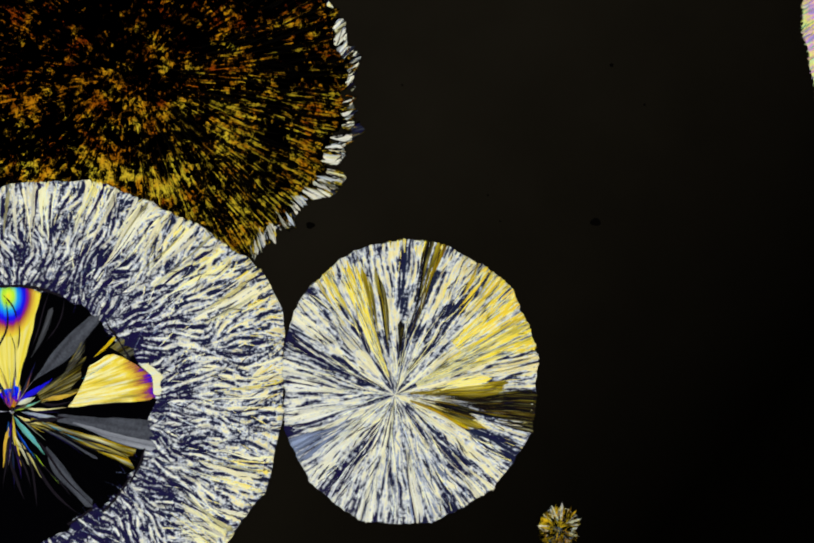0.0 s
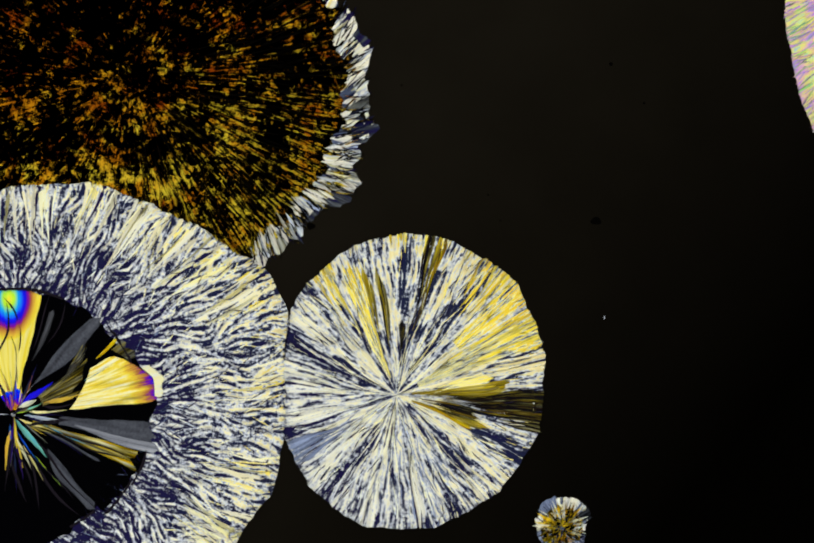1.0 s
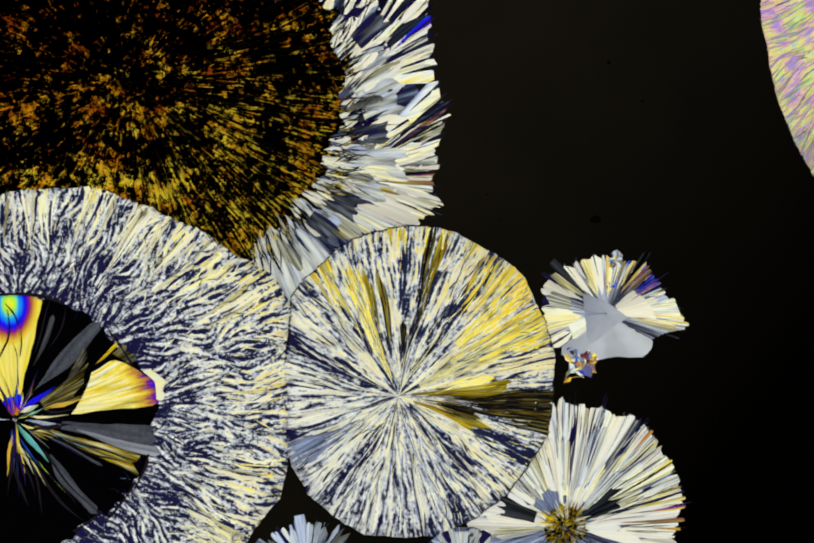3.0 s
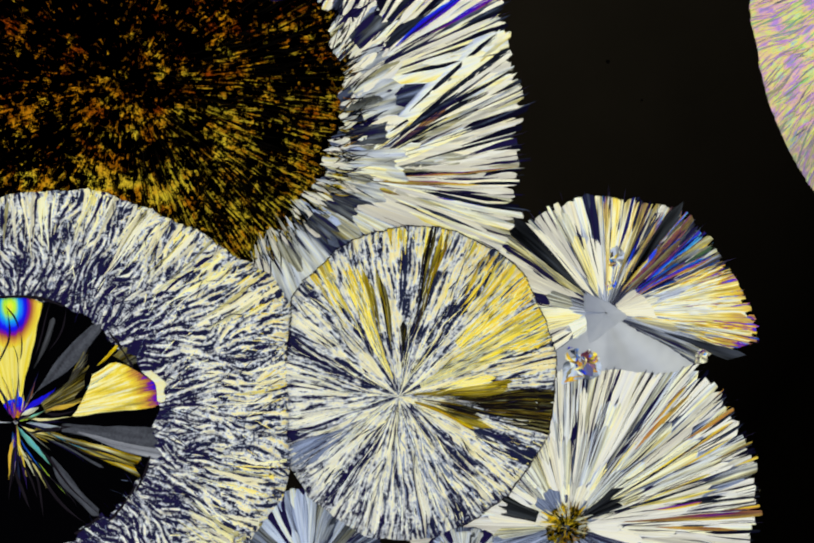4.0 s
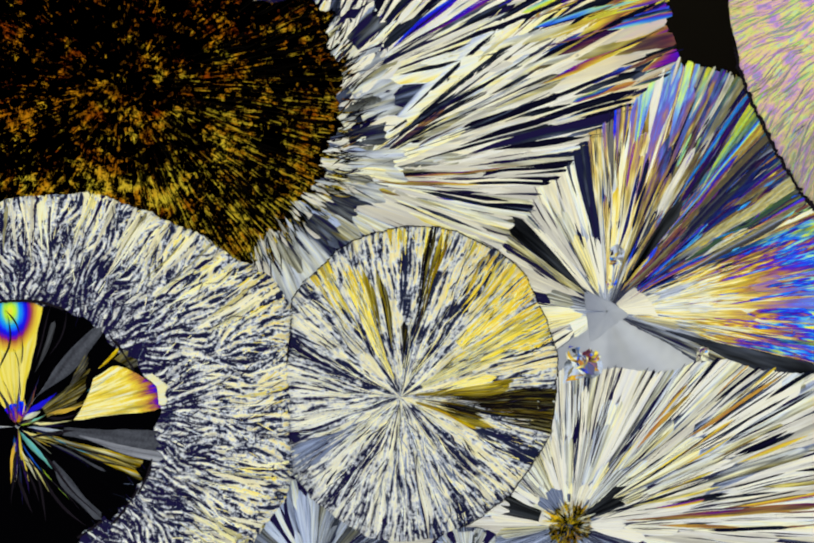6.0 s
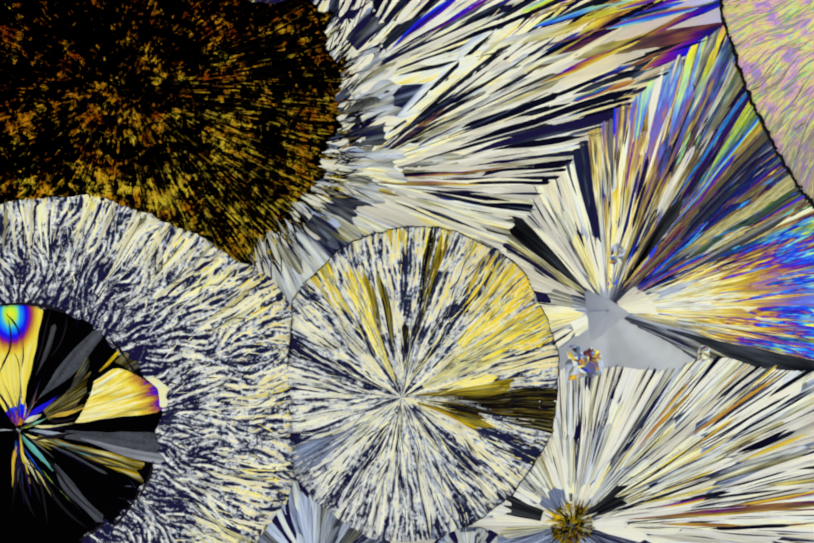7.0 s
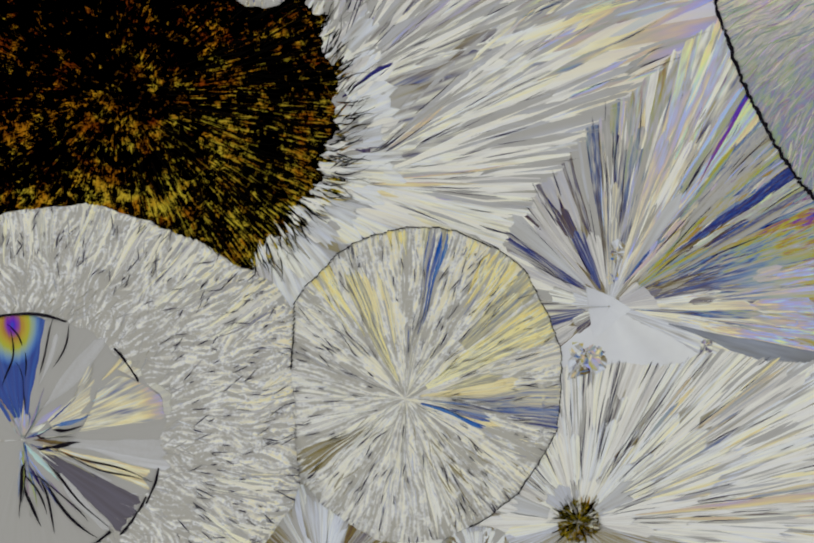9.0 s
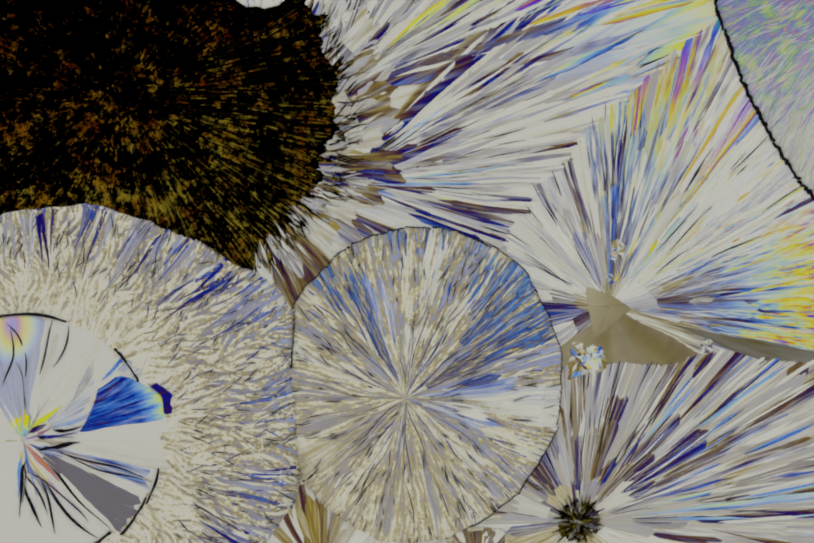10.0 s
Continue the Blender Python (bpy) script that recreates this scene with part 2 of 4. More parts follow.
def plain(name, colour, spot=0.3, size=60.0, wedge=None):
    m, tree = material(name)
    coord = tree.nodes.new("ShaderNodeTexCoord")
    p = vmath(tree, "SCALE", coord.outputs["Object"], scale=1 / U)
    f = calc(tree, "ADD", 1 - spot / 2, calc(tree, "MULTIPLY", grain(tree, p, 1.0 / size, 4.0), spot))
    # fall-off of stray light towards the lower right, painted into the colour
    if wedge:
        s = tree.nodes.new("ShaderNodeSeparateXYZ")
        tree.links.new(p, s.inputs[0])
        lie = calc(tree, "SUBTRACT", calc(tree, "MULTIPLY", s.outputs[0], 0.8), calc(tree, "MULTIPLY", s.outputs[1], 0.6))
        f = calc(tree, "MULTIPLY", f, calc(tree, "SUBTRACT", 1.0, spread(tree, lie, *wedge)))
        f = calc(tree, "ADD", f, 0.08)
    surface(tree, vmath(tree, "SCALE", colour, scale=f))
    return m


# the melt's colour also carries the painted fall-off of stray light
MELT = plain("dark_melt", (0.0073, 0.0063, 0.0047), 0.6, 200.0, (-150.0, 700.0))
BLACK = plain("black_absorbing", (0.0022, 0.0018, 0.0014), 0.6, 20.0)
SPECK = plain("dust", (0.0012, 0.0011, 0.001), 0.3, 6.0)


# ---- growth and geometry ----
class Growth:
    """How far a crystal reaches. start and speed give, by direction in degrees anticlockwise from +x, the reach at
    second 0 of its growth and what is added for each unit of pace; pace: (second, amount) rows."""

    def __init__(self, cx, cy, start, speed, pace, scallop=5.0, lobes=40, seed=1, warp=1.0):
        self.cx, self.cy = cx, cy
        self.start, self.speed = np.array(start, float), np.array(speed, float)
        self.secs, self.amount = np.array([q[0] for q in pace], float), np.array([q[1] for q in pace], float)
        self.scallop, self.seed, self.warp = scallop, seed, warp
        rng = np.random.RandomState(seed)
        self.waves = [(int(lobes * f * (0.8 + 0.4 * rng.rand())) + 1, rng.rand() * 6.28, 1 / (1 + 1.2 * i)) for i, f in enumerate((0.25, 0.6, 1.0, 1.9))]

    def ways(self, angle):
        deg = np.degrees(angle) % 360
        return np.interp(deg, self.start[:, 0], self.start[:, 1], period=360), np.interp(deg, self.speed[:, 0], self.speed[:, 1], period=360)

    def ripple(self, angle):
        return self.scallop * sum(w * (1 - 2 * np.abs(np.sin(k * 0.5 * angle + f))) for k, f, w in self.waves) * 0.6

    def height(self, angle, r):
        angle, r = np.asarray(angle, float), np.asarray(r, float)
        s0, s1 = self.ways(angle)
        x = (r - s0 - self.ripple(angle) * np.minimum(1, r / 90) ** 2) / s1
        t = np.interp(x, self.amount, self.secs)
        k = (self.secs[-1] - self.secs[-2]) / (self.amount[-1] - self.amount[-2])
        return -RISE * (t + np.maximum(0, x - self.amount[-1]) * k)

    def reach(self, angle, second):
        s0, s1 = self.ways(np.asarray(angle, float))
        return s0 + s1 * np.interp(second, self.secs, self.amount)

    def points(self, angle, r, lift=0.0):
        z = self.height(angle, r) + lift
        angle = angle + self.warp * (2.2 * np.sin(r / 23 + 4 * np.cos(5 * angle)) + 5 * np.sin(r / 71 + 3 * np.sin(4 * angle) + self.seed)) / np.maximum(r, 40)
        return np.stack([r * np.cos(angle) * U, r * np.sin(angle) * U, z * U], -1)

    def inside(self, angle, r, edge=70):
        x, y = self.cx + r * math.cos(angle), self.cy - r * math.sin(angle)
        return -edge < x < 1568 + edge and -edge < y < 1046 + edge


class Offshoot:
    """A point on a crystal's root from which a sheaf of its blades spreads; the crystal's own growth sets their heights."""

    def __init__(self, growth, x, y):
        self.growth, self.cx, self.cy = growth, x, y
        self.dx, self.dy = x - growth.cx, growth.cy - y

    def polar(self, angle, r):
        x, y = self.dx + r * np.cos(angle), self.dy + r * np.sin(angle)
        return np.arctan2(y, x), np.hypot(x, y)

    def height(self, angle, r):
        return self.growth.height(*self.polar(angle, r))

    def reach(self, angle, second):
        r = np.linspace(10, 1200, 400)
        a, q = self.polar(angle, r)
        return float(r[np.argmax(q > self.growth.reach(a, second))])

    def points(self, angle, r, lift=0.0):
        return self.growth.points(*self.polar(angle, r), lift)

    def inside(self, angle, r, edge=70):
        x, y = self.cx + r * math.cos(angle), self.cy - r * math.sin(angle)
        return -edge < x < 1568 + edge and -edge < y < 1046 + edge


THINGS = []


def thing(name, growth, label, category="crystal"):
    ob = new(name)
    ob.empty_display_size = 50 * U
    ob.location = at(growth.cx, growth.cy)
    tagged(ob, label, category)
    THINGS.append(ob)
    return ob


def body(growth, mat, parent, rings=70, spokes=420, last=8.0, low=0.0):
    a = np.linspace(0, 2 * np.pi, spokes, endpoint=False)
    edge = growth.reach(a, last) * 1.02
    rows = [growth.points(a, edge * (j / rings) + 0.3, low) for j in range(rings + 1)]
    verts = np.concatenate(rows)
    faces = []
    for j in range(rings):
        for i in range(spokes):
            k = (i + 1) % spokes
            faces.append((j * spokes + i, (j + 1) * spokes + i, (j + 1) * spokes + k, j * spokes + k))
    return mesh_object("body", verts.tolist(), faces, mat, parent, smooth=True)


def blade(growth, angle, r0, r1, wide, lift, steps=6, skew=0.0, taper=(0.12, 0.12), flat=False, sink=1.0, curve=0.0):
    """One needle: a ridge along the fibre that narrows at both ends and follows the crystal's slope."""
    u = np.linspace(0, 1, steps + 1)
    r = r0 + (r1 - r0) * u
    w = np.full(steps + 1, 1.0)
    if taper[0]:
        w = np.minimum(w, 0.08 + 0.92 * np.minimum(1, u / taper[0]))
    if taper[1]:
        w = np.minimum(w, 0.08 + 0.92 * np.minimum(1, (1 - u) / taper[1]))
    middle = angle + (skew * (u - 0.5) + curve * (u - 0.5) ** 2) * (r1 - r0) / np.maximum(r, 10)
    half = w * wide * 0.5 / np.maximum(r, 3) if not callable(wide) else w * wide(r) * 0.5 / np.maximum(r, 3)
    sides = (-1.0, -0.55, 0.55, 1.0) if flat else (-1.0, 0.0, 1.0)
    n = len(sides)
    ang = np.stack([middle + half * s for s in sides], 1)
    up = np.array([-sink if abs(s) == 1 else lift for s in sides])
    rr = np.repeat(r[:, None], n, 1)
    verts = growth.points(ang, rr, up[None, :]).reshape(-1, 3)
    uv = np.stack([np.tile([(s + 1) / 2 for s in sides], steps + 1), np.repeat(u, n)], 1)
    faces = [(n * j + s, n * j + n + s, n * j + n + 1 + s, n * j + 1 + s) for j in range(steps) for s in range(n - 1)]
    return verts, faces, uv


def loose(name, piece, mat, parent, label=""):
    return mesh_object(name, piece[0].tolist(), piece[1], mat, parent, label, piece[2])


def joined(name, pieces, mat, parent, label=""):
    faces, k = [], 0
    for v, f, _ in pieces:
        faces += [tuple(i + k for i in q) for q in f]
        k += len(v)
    ob = mesh_object(name, np.concatenate([q[0] for q in pieces]).tolist(), faces, mat, parent, label, np.concatenate([q[2] for q in pieces]))
    ob["kind"] = "stuff"
    return ob


def flecks(growth, count, rng, rs, length, width, lift=(0.6, 2.0), skew=0.25, arc=(0, 360), steps=3, lean=0.0):
    """Short needles strewn evenly between two radii, along the fibres or leaning from them."""
    out = []
    tries = 0
    while len(out) < count and tries < count * 12:
        tries += 1
        r = math.sqrt(rng.uniform(rs[0] ** 2, rs[1] ** 2))
        a = radians(rng.uniform(*arc))
        if not growth.inside(a, r):
            continue
        ln, w = rng.uniform(*length), rng.uniform(*width)
        ln, w = ln * (0.5 + 0.5 * min(1, r / 120)), w * (0.4 + 0.6 * min(1, r / 120))
        out.append(blade(growth, a, max(2, r - ln / 2), r + ln / 2, w, rng.uniform(*lift), steps, lean + rng.uniform(-skew, skew), (0.4, 0.4)))
    return out


def fan(growth, rng, arc, r_first, widest, cells, last=7.6, lift=(0.4, 2.2), overlap=1.2, jag=30.0, flat=0.5, sink=0.35):
    """Blades that branch as they spread: each runs until it is too wide, then two finer ones carry on."""
    out = []
    cuts = np.sort(np.concatenate([[0, 1], (np.arange(1, cells) + rng.uniform(-0.35, 0.35, cells - 1)) / cells]))
    todo = [(radians(arc[0] + (arc[1] - arc[0]) * cuts[i]), radians(arc[0] + (arc[1] - arc[0]) * cuts[i + 1]), r_first * rng.uniform(0.6, 1.4)) for i in range(cells)]
    while todo:
        a0, a1, ra = todo.pop()
        middle, span = (a0 + a1) / 2, a1 - a0
        end = float(growth.reach(middle, last))
        stop = max(ra + 40, widest * math.exp(0.42 * rng.randn()) / span)
        rb = min(stop, end)
        if (growth.inside(middle, ra, 120) or growth.inside(middle, rb, 120)):
            steps = int(min(26, max(5, (rb - ra) / 13)))
            out.append(blade(growth, middle, max(4, ra - jag * rng.rand()), rb + jag * rng.rand(), lambda r: span * r * overlap,
                             rng.uniform(*lift), steps, rng.uniform(-0.05, 0.05), (0.2, 0.12), rng.rand() < flat, sink, rng.uniform(-0.06, 0.06)))
        if stop < end:
            cut = a0 + span * rng.uniform(0.3, 0.7)
            todo += [(a0, cut, rb * rng.uniform(0.93, 1.0)), (cut, a1, rb * rng.uniform(0.93, 1.0))]
    return out


def slits(growth, count, rng, arc, rs, length, width, mat, parent, lift=(1.2, 2.2)):
    """Thin dark blades between the bright ones."""
    out = []
    while len(out) < count:
        a, r = radians(rng.uniform(*arc)), rng.uniform(*rs)
        if growth.inside(a, r):
            out.append(blade(growth, a, r, r + rng.uniform(*length), rng.uniform(*width), rng.uniform(*lift), 8, rng.uniform(-0.05, 0.05), (0.35, 0.5), sink=0.4, curve=rng.uniform(-0.08, 0.08)))
    parts("dark_blade", out, [mat], parent, rng)


def parts(name, pieces, mat, parent, rng, most=280):
    """The first pieces as parts of their own, the rest joined."""
    order = rng.permutation(len(pieces))
    for i in order[:most]:
        loose(name, pieces[i], mat[rng.randint(len(mat))], parent)
    for k, m in enumerate(mat):
        rest = [pieces[i] for i in order[most:][k::len(mat)]]
        if rest:
            joined("fine_" + name, rest, m, parent)


def wedge(growth, a0, a1, r0, r1, mat, parent, lift, name="plate", label="", notch=0.0, seed=0, steps=14, ragged=1.0, columns=11):
    """A flat sector of clear crystal with a bevelled, uneven rim; angles in degrees, r0 and r1 radii or (degrees, radius) rows."""
    rng = np.random.RandomState(seed)
    n = columns
    rows = np.array(r1 if isinstance(r1, (list, tuple)) else [(a0, r1), (a1, r1)], float)
    inner = np.array(r0 if isinstance(r0, (list, tuple)) else [(a0, r0), (a1, r0)], float)
    starts = np.interp(np.linspace(a0, a1, n), inner[:, 0], inner[:, 1])
    ends = np.interp(np.linspace(a0, a1, n), rows[:, 0], rows[:, 1]) + notch * (rng.rand(n) - 0.5) * 2
    phase = rng.rand(6) * 6.28
    verts, uv = [], []
    for j in range(steps + 1):
        u = j / steps
        for i in range(n):
            v = i / (n - 1)
            r = starts[i] + (ends[i] - starts[i]) * u
            sway = [ragged * (1.1 * math.sin(r / 19 + phase[k]) + 0.8 * math.sin(r / 8 + phase[k + 2])) * 60 / max(60, r) for k in (0, 1)]
            a = radians(a0 + sway[0] + (a1 - a0 + sway[1] - sway[0]) * v)
            rim = i in (0, n - 1) or j == steps
            z = float(growth.height(a, r)) + (-1.5 if rim else lift)
            verts.append((r * math.cos(a) * U, r * math.sin(a) * U, z * U))
            uv.append((0.0 if rim else 0.5, u))
    faces = [(j * n + i, (j + 1) * n + i, (j + 1) * n + i + 1, j * n + i + 1) for j in range(steps) for i in range(n - 1)]
    return mesh_object(name, verts, faces, mat, parent, label, uv)


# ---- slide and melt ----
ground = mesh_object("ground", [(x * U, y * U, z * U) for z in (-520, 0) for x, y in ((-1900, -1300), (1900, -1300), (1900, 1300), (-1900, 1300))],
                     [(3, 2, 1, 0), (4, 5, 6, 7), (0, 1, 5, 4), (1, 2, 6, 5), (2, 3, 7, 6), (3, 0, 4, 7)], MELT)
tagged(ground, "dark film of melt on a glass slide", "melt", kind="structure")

# ---- round white and yellow spherulite ----
rng = np.random.RandomState(11)
GC = Growth(771, 764, [(0, 0.1)], [(0, 302), (25, 318), (45, 335), (70, 335), (90, 332), (115, 310), (135, 286), (180, 237), (225, 254), (250, 272), (270, 277), (315, 285), (340, 296)],
            [(-3, 0.0), (-0.5, 0.89), (0, 0.905), (1, 0.94), (2.5, 0.985), (4.5, 1.02), (8, 1.1)], 4.5, 44, 3)
C_BASE = crystal("navy_cream_fibres", 305, 0, 0.0, 32, follow=0.0, lean=(0.17, 0.16), streak=(7, 30), flecked=(-0.22, 0.34), streak_turn=0.5, edged=False, crossed_light=0.2, painted_light=0.5,
                 bend=(0.22, 70, 0.0), steady=True, tint=(1, 0.99, 0.94), patch=(30, 0.5), sector=(6.0, 0.95), rough=0.35)
C_FLECK = crystal("cream_fibres", 292, 30, 0.2, 40, 0.1, follow=0.0, lean=(0.16, 0.14), streak=(6.5, 28), flecked=(-0.5, -0.15), crossed_light=0.25, painted_light=0.05, steady=True)
C_LONG = crystal("cream_yellow_blades", 300, 22, 0.25, 32, 0.04, follow=0.0, lean=(0.18, 0.16), streak=(5, 24), flecked=(-0.5, -0.1), crossed_light=0.25, painted_light=0.5, steady=True, rough=0.4)
C_GOLD = crystal("golden_blades", 316, 26, 0.22, 34, follow=0.0, thick=(90, 0.27), streak=(4, 50), flecked=(-0.6, -0.05), streak_turn=0.25, crossed_light=0.25, vivid=1.4, painted_light=0.05, tint=(1, 0.98, 0.82), steady=True, rough=0.25)
C_OLIVE = crystal("olive_gold_blades", 372, 25, 0.12, 17, follow=0.0, streak=(4, 60), streak_gamma=50, streak_turn=0.2, crossed_light=0.1, vivid=1.3, deep=(0.006, 0.005, 0.008))
C_DARK = crystal("smoky_blades", 360, 60, 0.10, 2, 0.2, streak=(4, 60), streak_gamma=60, streak_turn=0.2, deep=(0.006, 0.005, 0.008))
C_BLUE = crystal("slate_blades", 120, 25, 0.2, 30, streak=(5, 30), streak_turn=0.3)
disc = thing("white_spherulite", GC, "round white and golden fibrous crystal disc in the melt")
body(GC, C_BASE, disc)
parts("fleck", flecks(GC, 290, rng, (30, 322), (24, 70), (4, 8), (0.2, 0.8), 0.3), [C_FLECK], disc, rng)
parts("slate_fleck", flecks(GC, 150, rng, (60, 280), (20, 60), (4, 9), (0.3, 0.9), 0.3, (205, 335)), [C_BLUE], disc, rng)
pieces = [blade(GC, radians(rng.uniform(0, 360)), rng.uniform(3, 30), rng.uniform(70, 200), rng.uniform(3, 6), rng.uniform(0.4, 1), 8, 0, (0.5, 0.6)) for _ in range(90)]
parts("fibre", pieces, [C_LONG, C_FLECK], disc, rng)
for a0, a1, r0, r1, n, mat in ((20, 33, 40, 330, 15, C_GOLD), (33, 46, 140, 335, 10, C_GOLD), (47, 62, 190, 335, 8, C_GOLD), (108, 116, 30, 268, 8, C_GOLD), (119, 127, 130, 305, 6, C_GOLD), (64, 100, 270, 335, 12, C_GOLD),
                               (7, 12, 30, 200, 3, C_GOLD), (2, 8, 30, 210, 12, C_OLIVE), (11, 19, 110, 310, 9, C_LONG), (-9, 2, 80, 312, 26, C_DARK), (-13, -5, 170, 315, 18, C_DARK), (-24, -9, 30, 170, 12, C_DARK), (-22, -17, 60, 190, 5, C_OLIVE),
                               (74, 82, 90, 332, 8, C_DARK), (97, 106, 60, 250, 7, C_DARK), (84, 90, 60, 150, 4, C_DARK), (-34, -26, 40, 180, 6, C_LONG), (-52, -40, 150, 300, 8, C_LONG),
                               (205, 216, 90, 256, 12, C_BLUE), (217, 226, 90, 200, 5, C_LONG), (150, 156, 120, 250, 4, C_BLUE), (163, 172, 90, 235, 7, C_LONG), (174, 180, 70, 232, 6, C_LONG), (187, 197, 60, 236, 8, C_LONG),
                               (256, 264, 120, 270, 5, C_LONG), (278, 284, 100, 275, 4, C_LONG), (140, 147, 140, 260, 5, C_LONG)):
    for _ in range(n):
        a = rng.uniform(a0, a1)
        start = r0 + (r1 - r0) * 0.45 * rng.rand()
        stop = r1 * (rng.uniform(0.95, 1.12) if r1 > 300 else rng.uniform(0.85, 1.03))
        loose("blade", blade(GC, radians(a), start, stop, rng.uniform(9, 20) * (1.3 if mat is C_GOLD else 0.95 if mat is C_DARK else 0.7), rng.uniform(1.0, 2.4), 26, rng.uniform(-0.03, 0.03), (0.75, 0.15)), mat, disc)

for a0, a1, r0, r1, seed in ((20, 33, 46, 345, 61), (36, 46, 150, 350, 62), (108, 115, 36, 268, 63), (4, 10, 30, 220, 65)):
    wedge(GC, a0, a1, r0, r1, C_GOLD if seed < 65 else C_OLIVE, disc, 0.9, "plate", "smooth golden sector" if seed < 65 else "olive gold sector", 10, seed, 24, 0.5)

CRACK = plain("crack_line", (0.012, 0.010, 0.016), 0.4, 10.0)

# ---- large grey spherulite with a clear dark core ----
rng = np.random.RandomState(12)
GB = Growth(35, 820, [(0, 0.1)], [(0, 541), (10, 556), (22, 588), (31, 580), (40, 552), (56, 520), (68, 506), (80, 482), (100, 458), (180, 450), (270, 480), (329, 507), (337, 517), (345, 541)],
            [(-2.5, 0.0), (-1, 0.93), (0, 0.957), (1, 0.97), (2.5, 0.99), (5, 1.0), (8, 1.03)], 7, 34, 8)
B_BASE = crystal("slate_cream_fibres", 245, 0, 0.0, 32, follow=0.0, thick=(300, 0.5), streak=(8.5, 26), flecked=(-0.18, 0.3), streak_turn=0.5, edged=False, crossed_light=0.2, vivid=1.35, painted_light=0.42,
                 bend=(1.0, 90, 0.0), steady=True, tint=(1, 0.99, 0.95), patch=(55, 0.45), rim=(250, 400, 0.16), rough=0.4)
B_FLECK = crystal("grey_white_fibres", 255, 35, 0.2, 40, 0.1, follow=0.0, thick=(280, 0.4), streak=(6, 24), flecked=(-0.35, 0.0), crossed_light=0.2, vivid=1.3, painted_light=0.05, steady=True, bend=(1.0, 90, 0.0), rough=0.4)
B_RIM = crystal("navy_fibres", 70, 50, 0.5, 26, 0.3, follow=0.1, streak=(5, 18), flecked=(-0.3, 0.1), crossed_light=0.1, steady=True, bend=(1.0, 90, 0.0), rough=0.4)
B_LONG = crystal("cream_sheaves", 285, 30, 0.3, 32, 0.05, follow=0.0, thick=(360, 0.2), streak=(5, 26), flecked=(-0.6, -0.15), crossed_light=0.2, painted_light=0.5)
ring = thing("ring_spherulite", GB, "large grey-white fibrous crystal round a dark glassy core")
body(GB, B_BASE, ring)
parts("fleck", flecks(GB, 300, rng, (310, 570), (20, 46), (4, 9), (0.2, 0.8), 0.7, (-60, 125)), [B_FLECK], ring, rng)
parts("rim_fleck", flecks(GB, 290, rng, (238, 320), (14, 32), (4, 8), (0.4, 1.2), 0.9, (-60, 125)), [B_RIM], ring, rng)
pieces = []
for a0, a1, low, high, n in ((24, 34, 430, 580, 16), (36, 50, 400, 545, 22), (52, 62, 390, 520, 14), (66, 74, 400, 500, 12), (80, 96, 370, 470, 14), (2, 14, 440, 545, 8), (-16, -4, 400, 535, 16), (-34, -22, 420, 510, 20), (98, 118, 380, 455, 10)):
    for _ in range(n):
        r1 = rng.uniform(low + 70, high)
        pieces.append(blade(GB, radians(rng.uniform(a0, a1)), r1 - rng.uniform(70, 150), r1 + 12, rng.uniform(8, 22), rng.uniform(0.6, 1.6), 8, rng.uniform(-0.15, 0.15), (0.8, 0.1)))
parts("sheaf", pieces, [B_LONG, B_LONG, B_FLECK], ring, rng)


INKY = (0.0008, 0.0008, 0.0014)


def core_plate(name, g, axis, slope=0.0, clear=0.9, streak_gamma=15, streak_turn=0.05, start=60, vivid=0.55):
    return crystal(name, g, 0, 0, gaps=0, thick=(start, slope), fixed=axis, streak=(9, 80), streak_gamma=streak_gamma * 1.5, streak_turn=streak_turn * 2, clear=clear, deep=INKY, vivid=vivid)


CORE_DARK = core_plate("clear_dark_plate", 70, 0, streak_turn=0.02, clear=0.88)
CORE_SUN = crystal("amber_blue_plate", 335, 0, 0, dome=(-14, 222, 56, 80, 560), crossed_light=0.6, fixed=64, streak=(14, 120), streak_gamma=30, streak_turn=0.05, vivid=1.6)
CORE_GOLD = crystal("amber_plate", 338, 0, 0, thick=(228, 4.2), fixed=36, streak=(9, 70), streak_gamma=85, streak_turn=0.3, rough=0.35, crossed_light=0.15, vivid=1.3)
CORE_OLIVE = crystal("olive_plate", 330, 40, 0, fixed=10, streak=(7, 60), streak_gamma=110, streak_turn=0.2, rough=0.4, vivid=1.1, deep=INKY)
CORE_GREY = crystal("grey_plate", 75, 0, 0, thick=(60, 0.14), fixed=12, streak=(9, 120), streak_gamma=40, streak_turn=0.12, rough=0.3, deep=INKY, crossed_light=1.3, vivid=0.6)
PLATE_GREY = crystal("small_grey_plate", 105, 30, 0.3, fixed=24, streak=(9, 60), streak_gamma=40, streak_turn=0.2)
CORE_DIM = core_plate("dim_grey_plate", 95, 14, 0.05)
CORE_BROWN = core_plate("brown_plate", 335, 17, 0.1, streak_gamma=100, streak_turn=0.16, vivid=1.3)
